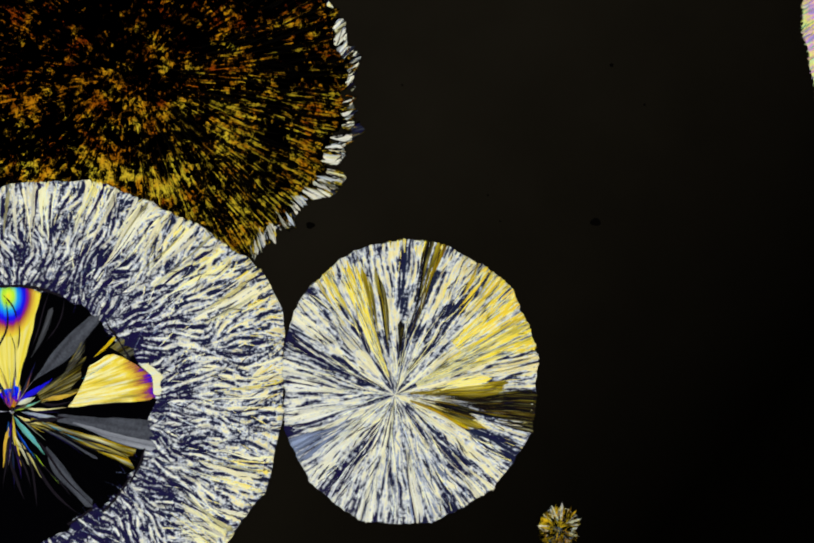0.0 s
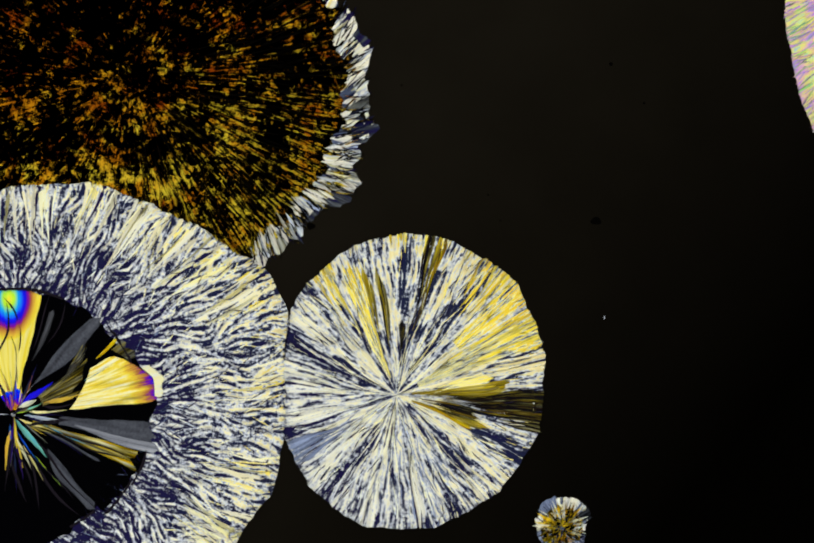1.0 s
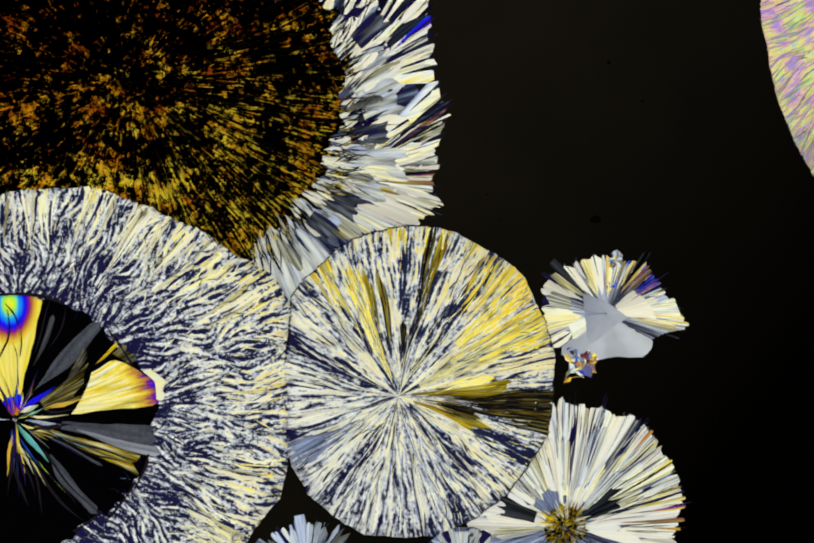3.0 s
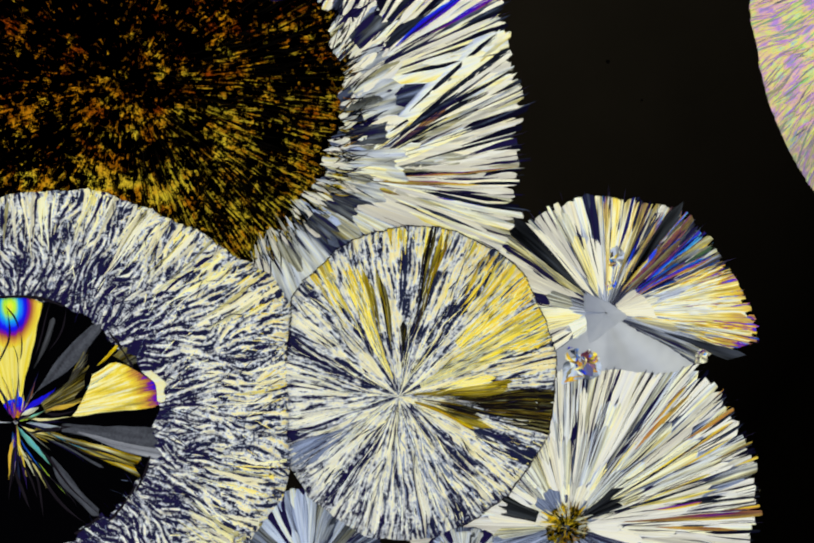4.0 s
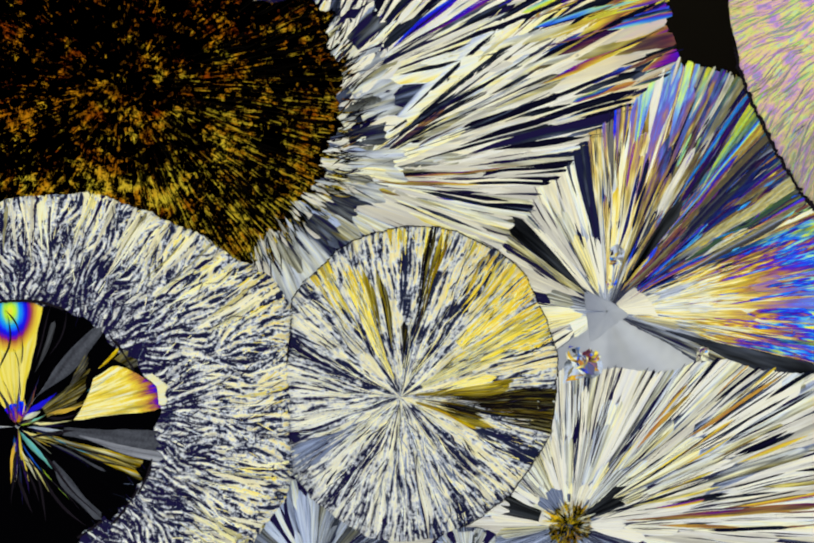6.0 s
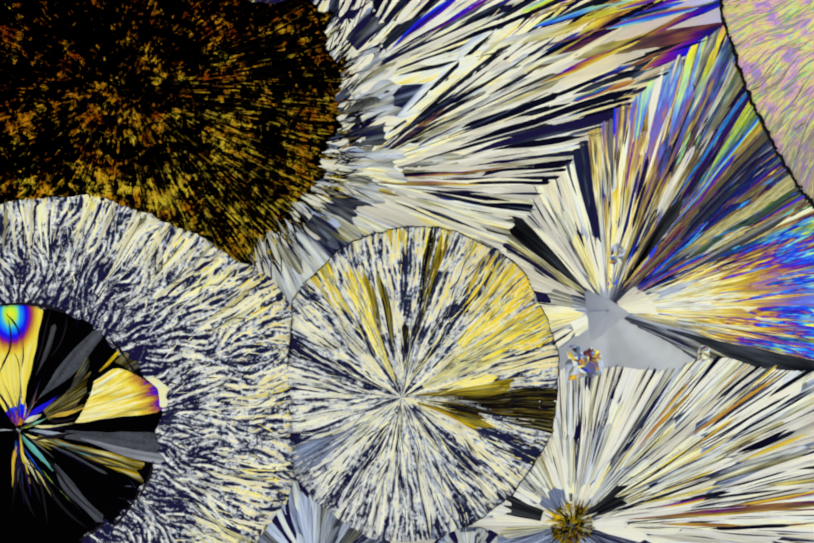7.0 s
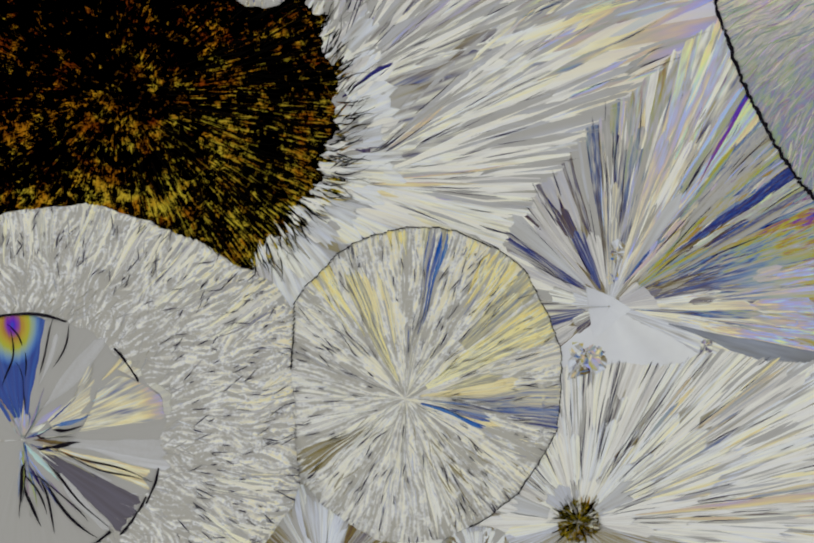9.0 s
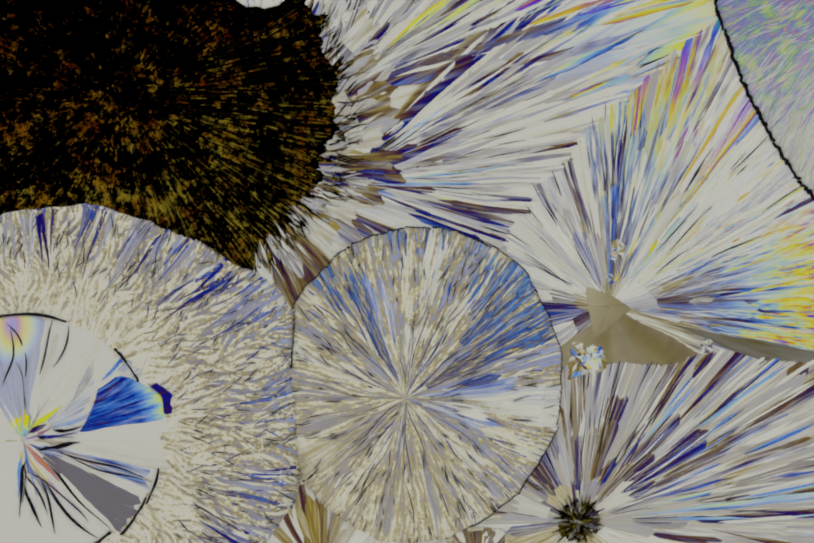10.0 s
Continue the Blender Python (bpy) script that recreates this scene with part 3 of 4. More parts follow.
CORE_BAND = crystal("mottled_grey_plate", 78, 0, 0, fixed=11, streak=(12, 60), streak_gamma=40, streak_turn=0.1, rough=0.5, crossed_light=0.5, vivid=0.7, deep=INKY)
CORE_EDGE = crystal("amber_sliver", 400, 0, 0, fixed=28, streak=(5, 40), streak_gamma=90, streak_turn=0.2, deep=INKY)
CORE_VIOLET = crystal("violet_patch", 470, 0, 0, thick=(10, 4.0), fixed=40, streak=(6, 24), streak_gamma=160, streak_turn=0.4, rough=0.5, deep=INKY)
CORE_CREAM = crystal("cream_rim_plate", 285, 0, 0, fixed=40, streak=(8, 40), streak_gamma=70, streak_turn=0.2, rough=0.4)
CORE_SHARD = crystal("rainbow_shards", 520, 320, 0.8, 20)
core = wedge(GB, -180, 180, 4, [(-180, 240), (-100, 285), (-70, 268), (-58, 250), (-49, 242), (-24, 272), (-6, 270), (16, 292), (32, 250), (58, 252), (75, 250), (90, 244), (180, 240)], CORE_DARK, ring, 0.6, "core", "black glassy core of the crystal", 7, 1, 24, 0.0, 90)
wedge(GB, 74, 128, 30, 246, CORE_SUN, core, 1.6, "plate", "amber and blue glassy sector", 5, 2, 24)
for a, r0, r1, w, mat, note in ((50.5, 55, 250, 27, CORE_BAND, "dim grey glassy band"), (69, 110, 215, 12, CORE_DIM, "dim grey glassy band"), (36.5, 190, 246, 10, CORE_EDGE, "amber glassy sliver"), (-47.5, 95, 240, 27, CORE_BAND, "dim grey glassy band"),
                                (-12.5, 120, 288, 25, CORE_GREY, "pale grey glassy band"), (-28, 60, 190, 7, CORE_BAND, "thin grey glassy sliver")):
    loose("band", blade(GB, radians(a), r0, r1, w, 2.4, 16, rng.uniform(-0.04, 0.04), (0.4, 0.06), True, 0.6, 0.05), mat, core, note)
for k in range(7):
    loose("stripe", blade(GB, radians(39 + 1.3 * k), 105 + 6 * k, 172 + 7 * k, 6, 2.2, 6, 0.25, (0.3, 0.5), False, 0.6), CORE_DIM if k % 2 else CORE_OLIVE, core)
wedge(GB, 52, 130, 10, [(52, 30), (80, 50), (130, 42)], CORE_VIOLET, core, 2.4, "plate", "violet glassy patch at the middle", 5, 13, 10)
wedge(GB, 8, 22, [(8, 274), (16, 279), (22, 262)], [(8, 288), (16, 299), (22, 278)], CORE_CREAM, core, 2.6, "plate", "cream rim of the amber sector", 3, 14, 6)
wedge(GB, 5, 34, [(5, 105), (20, 135), (34, 178)], [(5, 268), (9, 286), (17, 282), (21, 262), (30, 238), (34, 205)], CORE_GOLD, core, 2.2, "plate", "amber glassy sector with a purple end", 4, 5, 18)
wedge(GB, 16, 40, 60, [(16, 120), (34, 165), (40, 190)], CORE_OLIVE, core, 1.6, "plate", "olive brown glassy sector", 14, 6)
wedge(GB, -11, -1, 90, 276, CORE_BAND, core, 1.6, "plate", "dim grey glassy sector", 8, 7)
wedge(GB, -24, -14, 40, 262, CORE_BROWN, core, 1.3, "plate", "brown striped glassy sector", 12, 8)
shards = [blade(GB, radians(a), r0, r1, w, 2.6 + rng.rand(), 5, rng.uniform(-0.1, 0.1), (0.3, 0.5)) for a, r0, r1, w in
          [(rng.uniform(-100, 120), rng.uniform(2, 30), rng.uniform(40, 110), rng.uniform(4, 11)) for _ in range(34)]
          + [(-78, 50, 130, 9), (-66, 60, 140, 8), (-92, 40, 120, 12), (-20, 60, 150, 9), (38, 60, 130, 9), (27, 150, 215, 9), (-30, 70, 160, 6), (20, 60, 140, 12), (-84, 60, 150, 7), (-72, 40, 110, 8), (-60, 30, 120, 7), (-100, 30, 110, 9), (-55, 90, 170, 5), (10, 30, 105, 10), (-8, 20, 90, 8)]]
CORE_NIGHT = crystal("night_blue_plate", 150, 0, 0, thick=(60, 0.3), fixed=0.5, streak=(11, 150), streak_gamma=15, streak_turn=0.02, tint=(0.9, 0.85, 1.0), deep=INKY, clarity=0.32)
wedge(GB, -47, -26, 50, 264, CORE_NIGHT, core, 1.0, "plate", "dark glassy sector", 6, 12)
parts("shard", shards, [CORE_SHARD], core, rng)
for a, r0, r1, s in ((88, 60, 150, 0.3), (97, 110, 215, -0.3), (92, 180, 225, 0.5), (104, 190, 230, -0.6), (84, 120, 170, 0.2), (73, 130, 245, 0.0), (63, 150, 240, 0.05), (-47, 60, 250, 0.0), (-20, 60, 260, 0.0), (-24, 50, 262, 0.02)):
    loose("crack", blade(GB, radians(a), r0, r1, 3.0, 3.6, 10, s, (0.2, 0.3), sink=-2.6, curve=0.3 if s else 0), CRACK, core)

for a0, a1, r in ((-47, -26, 258), (-62, -48, 240), (-30, -12, 264), (24, 44, 246)):
    wedge(GB, a0, a1, r, r + 5, CRACK, core, 3.4, "crack", "", 2, 140 + int(a1), 3)
for a, r0, r1 in ((-84, 70, 170), (-75, 60, 150), (-70, 80, 190), (-62, 90, 236), (-55, 60, 200), (-90, 50, 120), (-98, 40, 150), (-12, 30, 110), (3, 20, 100), (14, 60, 120)):
    loose("crack", blade(GB, radians(a), r0, r1, rng.uniform(3, 6), 3.6, 10, rng.uniform(-0.25, 0.25), (0.2, 0.3), sink=-2.6, curve=rng.uniform(-0.4, 0.4)), CRACK, core)
wedge(GB, 66, 118, 240, 246, CRACK, core, 3.6, "crack", "", 2, 10, 3)
wedge(GB, 26, 36, [(26, 246), (36, 225)], [(26, 268), (36, 250)], CORE_OLIVE, core, 2.4, "plate", "olive brown glassy sector", 6, 11, 10)

# ---- dark amber spherulite ----
rng = np.random.RandomState(13)
GA = Growth(238, 166, [(0, 0.1)], [(0, 432), (25, 420), (330, 425), (308, 418), (270, 420), (180, 430), (90, 420)],
            [(-0.8, 0.0), (-0.4, 0.96), (0, 0.99), (8, 1.05)], 16, 110, 5)
def amber_fibres(name, sparse, hue, clarity=1.0, edged=False):
    return crystal(name, 280, 0, 0.2, 28, follow=0.0, streak=(5.5, 24), streak_gamma=40, streak_turn=0.3, clear=0.66, crossed_light=0.4, painted_light=0.5, edged=edged, sparse=sparse, hue=hue, deep=INKY, vivid=1.0, clarity=clarity, steady=True)


A_FLECK = amber_fibres("amber_flecks", 0.14, 0.0)
A_YELLOW = amber_fibres("yellow_brown_flecks", 0.02, 0.35)
A_RED = amber_fibres("rust_flecks", 0.05, -0.4, 0.5)
A_BASE = amber_fibres("amber_body", 0.27, 0.0)
amber = thing("amber_spherulite", GA, "black crystal disc speckled with amber fibres")
body(GA, A_BASE, amber)
parts("amber_fleck", flecks(GA, 280, rng, (10, 425), (12, 34), (5, 11), (0.2, 0.8), 0.5), [A_FLECK, A_RED], amber, rng)
parts("black_fleck", flecks(GA, 300, rng, (110, 430), (40, 110), (3, 8), (0.8, 1.8), 0.12, (-85, 25)), [BLACK], amber, rng)
parts("yellow_fleck", flecks(GA, 280, rng, (120, 440), (24, 70), (3, 6), (0.8, 2.2), 0.06, (-78, 5)), [A_YELLOW], amber, rng)
pieces = []
for _ in range(150):
    a, r1 = radians(rng.uniform(-66, 38)), rng.uniform(330, 455)
    pieces.append(blade(GA, a, r1 - rng.uniform(50, 130), r1, rng.uniform(3, 8), rng.uniform(1.2, 3.4), 6, rng.uniform(-0.1, 0.1), (0.3, 0.7)))
parts("needle", pieces, [A_YELLOW, BLACK, BLACK], amber, rng)

# ---- white blades that grow on from the amber disc ----
rng = np.random.RandomState(14)
GN = Growth(450, 300, [(0, 211), (25, 256), (43, 293), (58, 347), (90, 327), (180, 200), (270, 194), (288, 202), (316, 164), (346, 211)],
            [(0, 425), (8, 400), (24, 405), (60, 420), (180, 100), (270, 400), (300, 400), (330, 420), (346, 440)],
            [(-0.4, -0.6), (0, 0.0), (1, 0.06), (2.5, 0.23), (3.8, 0.69), (4.5, 1.0), (5.5, 1.4), (6.8, 1.85), (8, 2.25)], 19, 40, 6, 0.2)
N_BASE = crystal("dim_plate", 45, 0, 0.3, 26, streak=(9, 120), streak_gamma=50, streak_turn=0.5, edged=False, follow=0.3)
N_WHITE = crystal("white_blades", 274, 24, 0.3, 26, 0.03, thick=(640, 1.0), streak=(6, 110), streak_gamma=55, slant=80, streak_turn=0.3, crossed_light=0.2, follow=0.3, vivid=1.25, painted_light=0.62)
N_COLOUR = crystal("tinted_blades", 390, 130, 0.5, 26, 0.05, slant=160, thick=(560, 1.0), streak=(6, 90), streak_gamma=80, streak_turn=0.3, follow=0.3, crossed_light=0.2)
D_DIM = crystal("dim_root_plate", 200, 0, 0, fixed=6, streak=(10, 80), streak_gamma=50, streak_turn=0.2)
N_ROOT = crystal("grey_root_plates", 190, 110, 0.8, 20, 0.15, streak=(12, 70))
blades = thing("fan_crystal", GN, "white crystal blades growing on from the amber disc")
body(GN, N_BASE, blades, low=-1.6)
sheaf_low, sheaf_high = Offshoot(GN, 655, 345), Offshoot(GN, 630, 185)
pieces = fan(GN, rng, (-34, -10), 250, 30, 8, lift=(0.1, 0.7)) + fan(sheaf_low, rng, (-24, 47), 40, 34, 10, lift=(0.2, 0.8), jag=16, overlap=1.25, flat=0.8)
pieces += fan(sheaf_high, rng, (8, 84), 60, 34, 10, lift=(0.2, 0.8), jag=16, overlap=1.25, flat=0.8)
parts("blade", pieces, [N_WHITE] * 11 + [N_COLOUR], blades, rng, 300)
pieces = []
for _ in range(40):
    a = radians(rng.uniform(-78, 50))
    r0 = float(GN.reach(a, 0.0)) * rng.uniform(0.8, 1.0)
    pieces.append(blade(GN, a, r0, r0 + rng.uniform(60, 130), rng.uniform(22, 48), rng.uniform(0.8, 1.5), 8, rng.uniform(-0.25, 0.25), (0.5, 0.2), rng.rand() < 0.8, 0.4))
parts("root_plate", pieces, [N_ROOT, N_WHITE, N_WHITE], blades, rng)
SLIT = crystal("thin_dark_blades", 40, 30, 0.6, 20, streak=(6, 60), streak_gamma=30, deep=(0.008, 0.006, 0.05))
slits(sheaf_low, 46, rng, (-24, 41), (100, 700), (60, 240), (4, 13), SLIT, blades)
N_BROWN = crystal("amber_brown_blades", 430, 40, 0.3, 26, slant=120, streak=(5, 120), streak_gamma=60, streak_turn=0.3, follow=0.3, vivid=1.3)
N_PURPLE = crystal("violet_blades", 560, 25, 0.2, 30, slant=90, streak=(5, 120), streak_gamma=50, streak_turn=0.2, follow=0.3, vivid=1.2)
N_RICH = crystal("deep_rainbow_blades", 640, 300, 0.3, 24, slant=240, streak=(5, 120), streak_gamma=90, streak_turn=0.3, follow=0.2, damp=0.1, vivid=1.15)
N_BLACK = crystal("black_navy_blades", 70, 30, 0.1, 4, streak=(5, 120), streak_gamma=40, streak_turn=0.12, follow=0.1, deep=(0.004, 0.004, 0.016))
def long_blades(origin, count, arc, rs, length, width, mats, owner, lift=(0.5, 1.1)):
    """Slender blades of even width that lie side by side, a little askew to one another."""
    for i in range(count):
        a, r = rng.uniform(*arc), rng.uniform(*rs)
        end = r + rng.uniform(*length)
        if origin.inside(radians(a), r, 60):
            loose("long_blade", blade(origin, radians(a), r, end, rng.uniform(*width), rng.uniform(*lift), 16, rng.uniform(-0.06, 0.06), (rng.uniform(0.1, 0.4), rng.uniform(0.05, 0.3)), rng.rand() < 0.6, 0.25, rng.uniform(-0.08, 0.08)),
                  mats[rng.randint(len(mats))], owner)


long_blades(sheaf_low, 105, (-22, 46), (60, 480), (120, 330), (9, 20), [N_WHITE] * 8 + [N_BLACK] * 4 + [N_BROWN], blades)
long_blades(sheaf_high, 75, (14, 62), (60, 480), (120, 330), (9, 22), [N_WHITE] * 7 + [N_BLACK] * 4 + [N_PURPLE], blades)
long_blades(sheaf_high, 46, (13, 32), (380, 700), (100, 260), (7, 16), [N_RICH] * 4 + [N_BLACK, N_WHITE], blades, (0.8, 1.3))
long_blades(sheaf_low, 16, (14, 34), (420, 600), (80, 160), (8, 16), [N_RICH, N_BROWN, N_BLACK], blades, (0.8, 1.2))
for mat, origin, a, r0, r1, w in ((N_PURPLE, sheaf_low, -11, 190, 370, 13), (N_BLACK, sheaf_low, 10, 300, 480, 20), (N_BLACK, sheaf_low, 16, 240, 450, 16), (N_BROWN, sheaf_low, 3, 90, 340, 8), (N_BLACK, sheaf_low, 0, 330, 470, 10),
                                 (N_BROWN, sheaf_low, 25, 430, 590, 18), (N_BROWN, sheaf_low, 33, 120, 260, 14), (N_BLACK, sheaf_low, 36, 140, 280, 16), (N_BLACK, sheaf_low, 29, 330, 430, 12), (N_BROWN, sheaf_low, -4, 60, 200, 9),
                                 (N_BLACK, sheaf_low, 21, 400, 560, 12), (N_BLACK, sheaf_low, -7, 180, 330, 10), (N_PURPLE, sheaf_high, 37, 160, 330, 24), (N_PURPLE, sheaf_high, 31, 230, 420, 18), (N_BLACK, sheaf_high, 41, 120, 240, 26),
                                 (N_PURPLE, sheaf_high, 22, 420, 700, 12), (N_BROWN, sheaf_high, 27, 420, 600, 16), (N_BLACK, sheaf_high, 19, 460, 640, 16), (N_BLACK, sheaf_high, 25, 500, 700, 12), (N_BROWN, sheaf_low, -16, 30, 120, 12)):
    loose("blade", blade(origin, radians(a), r0, r1, w, 1.0, 14, rng.uniform(-0.04, 0.04), (0.4, 0.3), True, 0.2, rng.uniform(-0.1, 0.1)), mat, blades)
slits(sheaf_high, 34, rng, (19, 75), (100, 700), (60, 240), (4, 13), SLIT, blades)
N_CLEAR = crystal("clear_lavender_plate", 225, 0, 0, fixed=28, streak=(9, 80), streak_gamma=70, streak_turn=0.3, vivid=1.2)
wedge(GN, -84, -46, 120, 320, N_CLEAR, blades, 0.9, "plate", "clear pale crystal plate", 8, 41, 16)
wedge(GN, -9, 3, 205, 330, N_CLEAR, blades, 1.7, "plate", "clear pale crystal plate", 20, 42, 16)
wedge(GN, 14, 31, 258, 340, N_CLEAR, blades, 1.7, "plate", "clear pale crystal plate", 20, 43, 16)
wedge(GN, 4, 13, 225, 300, D_DIM, blades, 2.4, "plate", "dim crystal plate", 10, 44, 16)
wedge(GN, -30, -20, 200, 268, D_DIM, blades, 2.4, "plate", "dim crystal plate", 12, 45, 12)
wedge(GN, -44, -34, 190, 250, D_DIM, blades, 2.4, "plate", "dim crystal plate", 12, 46, 12)
wedge(GN, 40, 47, 315, 385, D_DIM, blades, 2.4, "plate", "dim crystal plate", 12, 47, 12)
wedge(GN, 32, 39, 290, 350, N_CLEAR, blades, 1.7, "plate", "clear pale crystal plate", 14, 48, 12)
wedge(GN, -19, -10, 205, 300, N_CLEAR, blades, 1.5, "plate", "clear pale crystal plate", 14, 49, 12)
teeth = []
for _ in range(52):
    a = radians(rng.uniform(-80, 62))
    r1 = float(GN.reach(a, 0.0)) + rng.uniform(4, 26)
    teeth.append(blade(GN, a, r1 - rng.uniform(40, 70), r1, rng.uniform(7, 15), rng.uniform(0.4, 1.2), 6, rng.uniform(-0.1, 0.1), (0.1, 0.45)))
for _ in range(34):
    a = radians(rng.uniform(-6, 8) if rng.rand() < 0.5 else rng.uniform(36, 60))
    r1 = float(GN.reach(a, 0.0)) + rng.uniform(0, 22)
    teeth.append(blade(GN, a, r1 - rng.uniform(40, 80), r1, rng.uniform(8, 16), rng.uniform(0.9, 1.9), 6, rng.uniform(-0.15, 0.15), (0.5, 0.4), True))
for middle in (-76, -70, -63, -57, -50, -44, -37, -31, -25, -18, -11, -6):
    for k in range(4):
        a = radians(middle + rng.uniform(-2.5, 2.5))
        r1 = float(GN.reach(a, 0.0)) + rng.uniform(0, 24)
        teeth.append(blade(GN, a, r1 - rng.uniform(30, 55), r1, rng.uniform(6, 12), rng.uniform(2.4, 3.8), 6, rng.uniform(-0.1, 0.1), (0.5, 0.35), True))
parts("tooth", teeth, [N_WHITE, N_WHITE, N_WHITE, N_CLEAR, A_YELLOW], blades, rng)
front = []
for _ in range(50):
    a = radians(rng.uniform(-80, 62))
    r0 = float(GN.reach(a, 0.0)) + rng.uniform(-30, 30)
    front.append(blade(GN, a, r0, r0 + rng.uniform(20, 70), rng.uniform(4, 10), rng.uniform(2.0, 3.2), 6, rng.uniform(-0.3, 0.3), (0.3, 0.5), sink=0.3))
parts("dark_blade", front, [SLIT], blades, rng)
hairs = []
for _ in range(190):
    a = radians(rng.uniform(-80, 56))
    r0 = float(GN.reach(a, 0.0)) * rng.uniform(0.84, 1.01)
    hairs.append(blade(GN, a, r0, r0 + rng.uniform(18, 62), rng.uniform(1.8, 5.0), rng.uniform(2.6, 3.6), 6, rng.uniform(-0.5, 0.5), (0.1, 0.9), sink=-1.4, curve=rng.uniform(-0.7, 0.7)))
parts("hair", hairs, [BLACK, BLACK, A_YELLOW], blades, rng)

# ---- fan with rainbow tips ----
rng = np.random.RandomState(15)
GD = Growth(1168, 600, [(0, -8), (30, -22), (85, -26), (115, -20), (141, -4), (188, -2), (231, 14), (250, 25), (273, 25), (300, 22), (330, 4), (353, -7)], [(0, 353), (20, 338), (45, 328), (70, 315), (90, 306), (120, 310), (150, 300), (180, 296), (230, 225), (250, 150), (270, 125), (300, 150), (323, 225), (339, 286), (350, 376)],
            [(1.15, -0.16), (1.5, 0.03), (2.0, 0.14), (2.5, 0.25), (3.8, 0.72), (4.5, 1.0), (5.5, 1.5), (6.8, 2.0), (8, 2.4)], 9, 30, 9, 0.3)
D_BASE = crystal("rainbow_plate", 160, 0, 0.2, -50, thick=(150, 1.2), streak=(8, 90), streak_gamma=120, streak_turn=0.35, edged=False, vivid=1.1)
D_PALE = crystal("cream_tipped_blades", 285, 45, 0.3, -50, 0.0, thick=(190, 1.7), streak=(6, 60), streak_gamma=80, streak_turn=0.3, damp=0.08, crossed_light=0.4, vivid=1.2, painted_light=0.15)
D_BRIGHT = crystal("rainbow_blades", 290, 80, 0.4, -50, 0.02, thick=(150, 1.6), streak=(5, 44), streak_gamma=230, streak_turn=0.35, damp=0.08, crossed_light=0.35, vivid=1.3)
D_MIX = crystal("many_coloured_blades", 440, 240, 0.6, -50, 0.12, slant=200, thick=(150, 0.6), streak=(4, 24), streak_gamma=150, streak_turn=0.4, damp=0.12, crossed_light=0.3, vivid=1.35)
D_LILAC = crystal("lilac_brown_blades", 310, 130, 0.3, -40, 0.04, slant=140, thick=(150, 1.1), streak=(5, 50), streak_gamma=110, streak_turn=0.4, damp=0.25, crossed_light=0.35, vivid=1.0)
D_SPARK = crystal("mixed_rainbow_flecks", 540, 280, 0.5, -50, 0.1, streak=(4, 20), streak_gamma=110, streak_turn=0.3, damp=0.08, crossed_light=0.2, vivid=1.4)
D_WHITE = crystal("plain_white_blades", 285, 30, 0.4, -50, 0.05, streak=(6, 70), streak_gamma=50, streak_turn=0.35, crossed_light=0.35, vivid=1.25, painted_light=0.6)
D_GREY = crystal("clear_grey_plate", 185, 0, 0, fixed=27, lean=(0.12, 0.0), streak=(40, 140), streak_gamma=24, streak_turn=0.12, vivid=0.85, deep=INKY, crossed_light=0.12)
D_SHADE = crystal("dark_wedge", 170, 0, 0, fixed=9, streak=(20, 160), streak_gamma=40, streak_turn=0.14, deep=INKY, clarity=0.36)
D_SEED = crystal("clear_seed", 170, 0, 0, fixed=26, lean=(0.5, -0.3), streak=(30, 60), streak_gamma=20, streak_turn=0.05, vivid=0.9, crossed_light=0.1)
D_DARK = crystal("dim_wedge", 190, 0, 0, fixed=5, streak=(20, 160), streak_gamma=40, streak_turn=0.1, deep=INKY)


def corners(points, step=4):
    """Rows (degrees, radius) of a polygon about its origin."""
    rows = []
    for deg in range(-179, 180, step):
        dx, dy = math.cos(radians(deg)), math.sin(radians(deg))
        for (x0, y0), (x1, y1) in zip(points, points[1:] + points[:1]):
            ex, ey = x1 - x0, y1 - y0
            den = dx * ey - dy * ex
            if abs(den) > 1e-6:
                r, k = (x0 * ey - y0 * ex) / den, (x0 * dy - y0 * dx) / den
                if r > 0 and 0 <= k <= 1:
                    rows.append((deg, r))
                    break
    return rows


rainbow = thing("rainbow_crystal", GD, "fan of crystal blades with rainbow tips and a grey middle")
body(GD, D_BASE, rainbow, low=-0.35)
parts("blade", fan(GD, rng, (-14, 24), 60, 20, 7, lift=(0.1, 0.5), jag=12, overlap=1.5, flat=0.9), [D_PALE, D_BRIGHT, D_BRIGHT], rainbow, rng)
parts("mixed_blade", fan(GD, rng, (24, 58), 60, 11, 9, lift=(0.1, 0.6), jag=14, overlap=1.3, flat=0.6), [D_MIX, D_MIX, D_SPARK], rainbow, rng)
parts("broad_blade", fan(GD, rng, (58, 96), 60, 22, 8, lift=(0.1, 0.6), jag=14, overlap=1.3, flat=0.8), [D_LILAC, D_PALE, D_LILAC, D_WHITE, D_LILAC], rainbow, rng)
parts("pale_blade", fan(GD, rng, (96, 215), 60, 30, 11, lift=(0.1, 0.5), jag=12, overlap=1.4, flat=0.8), [D_WHITE], rainbow, rng)
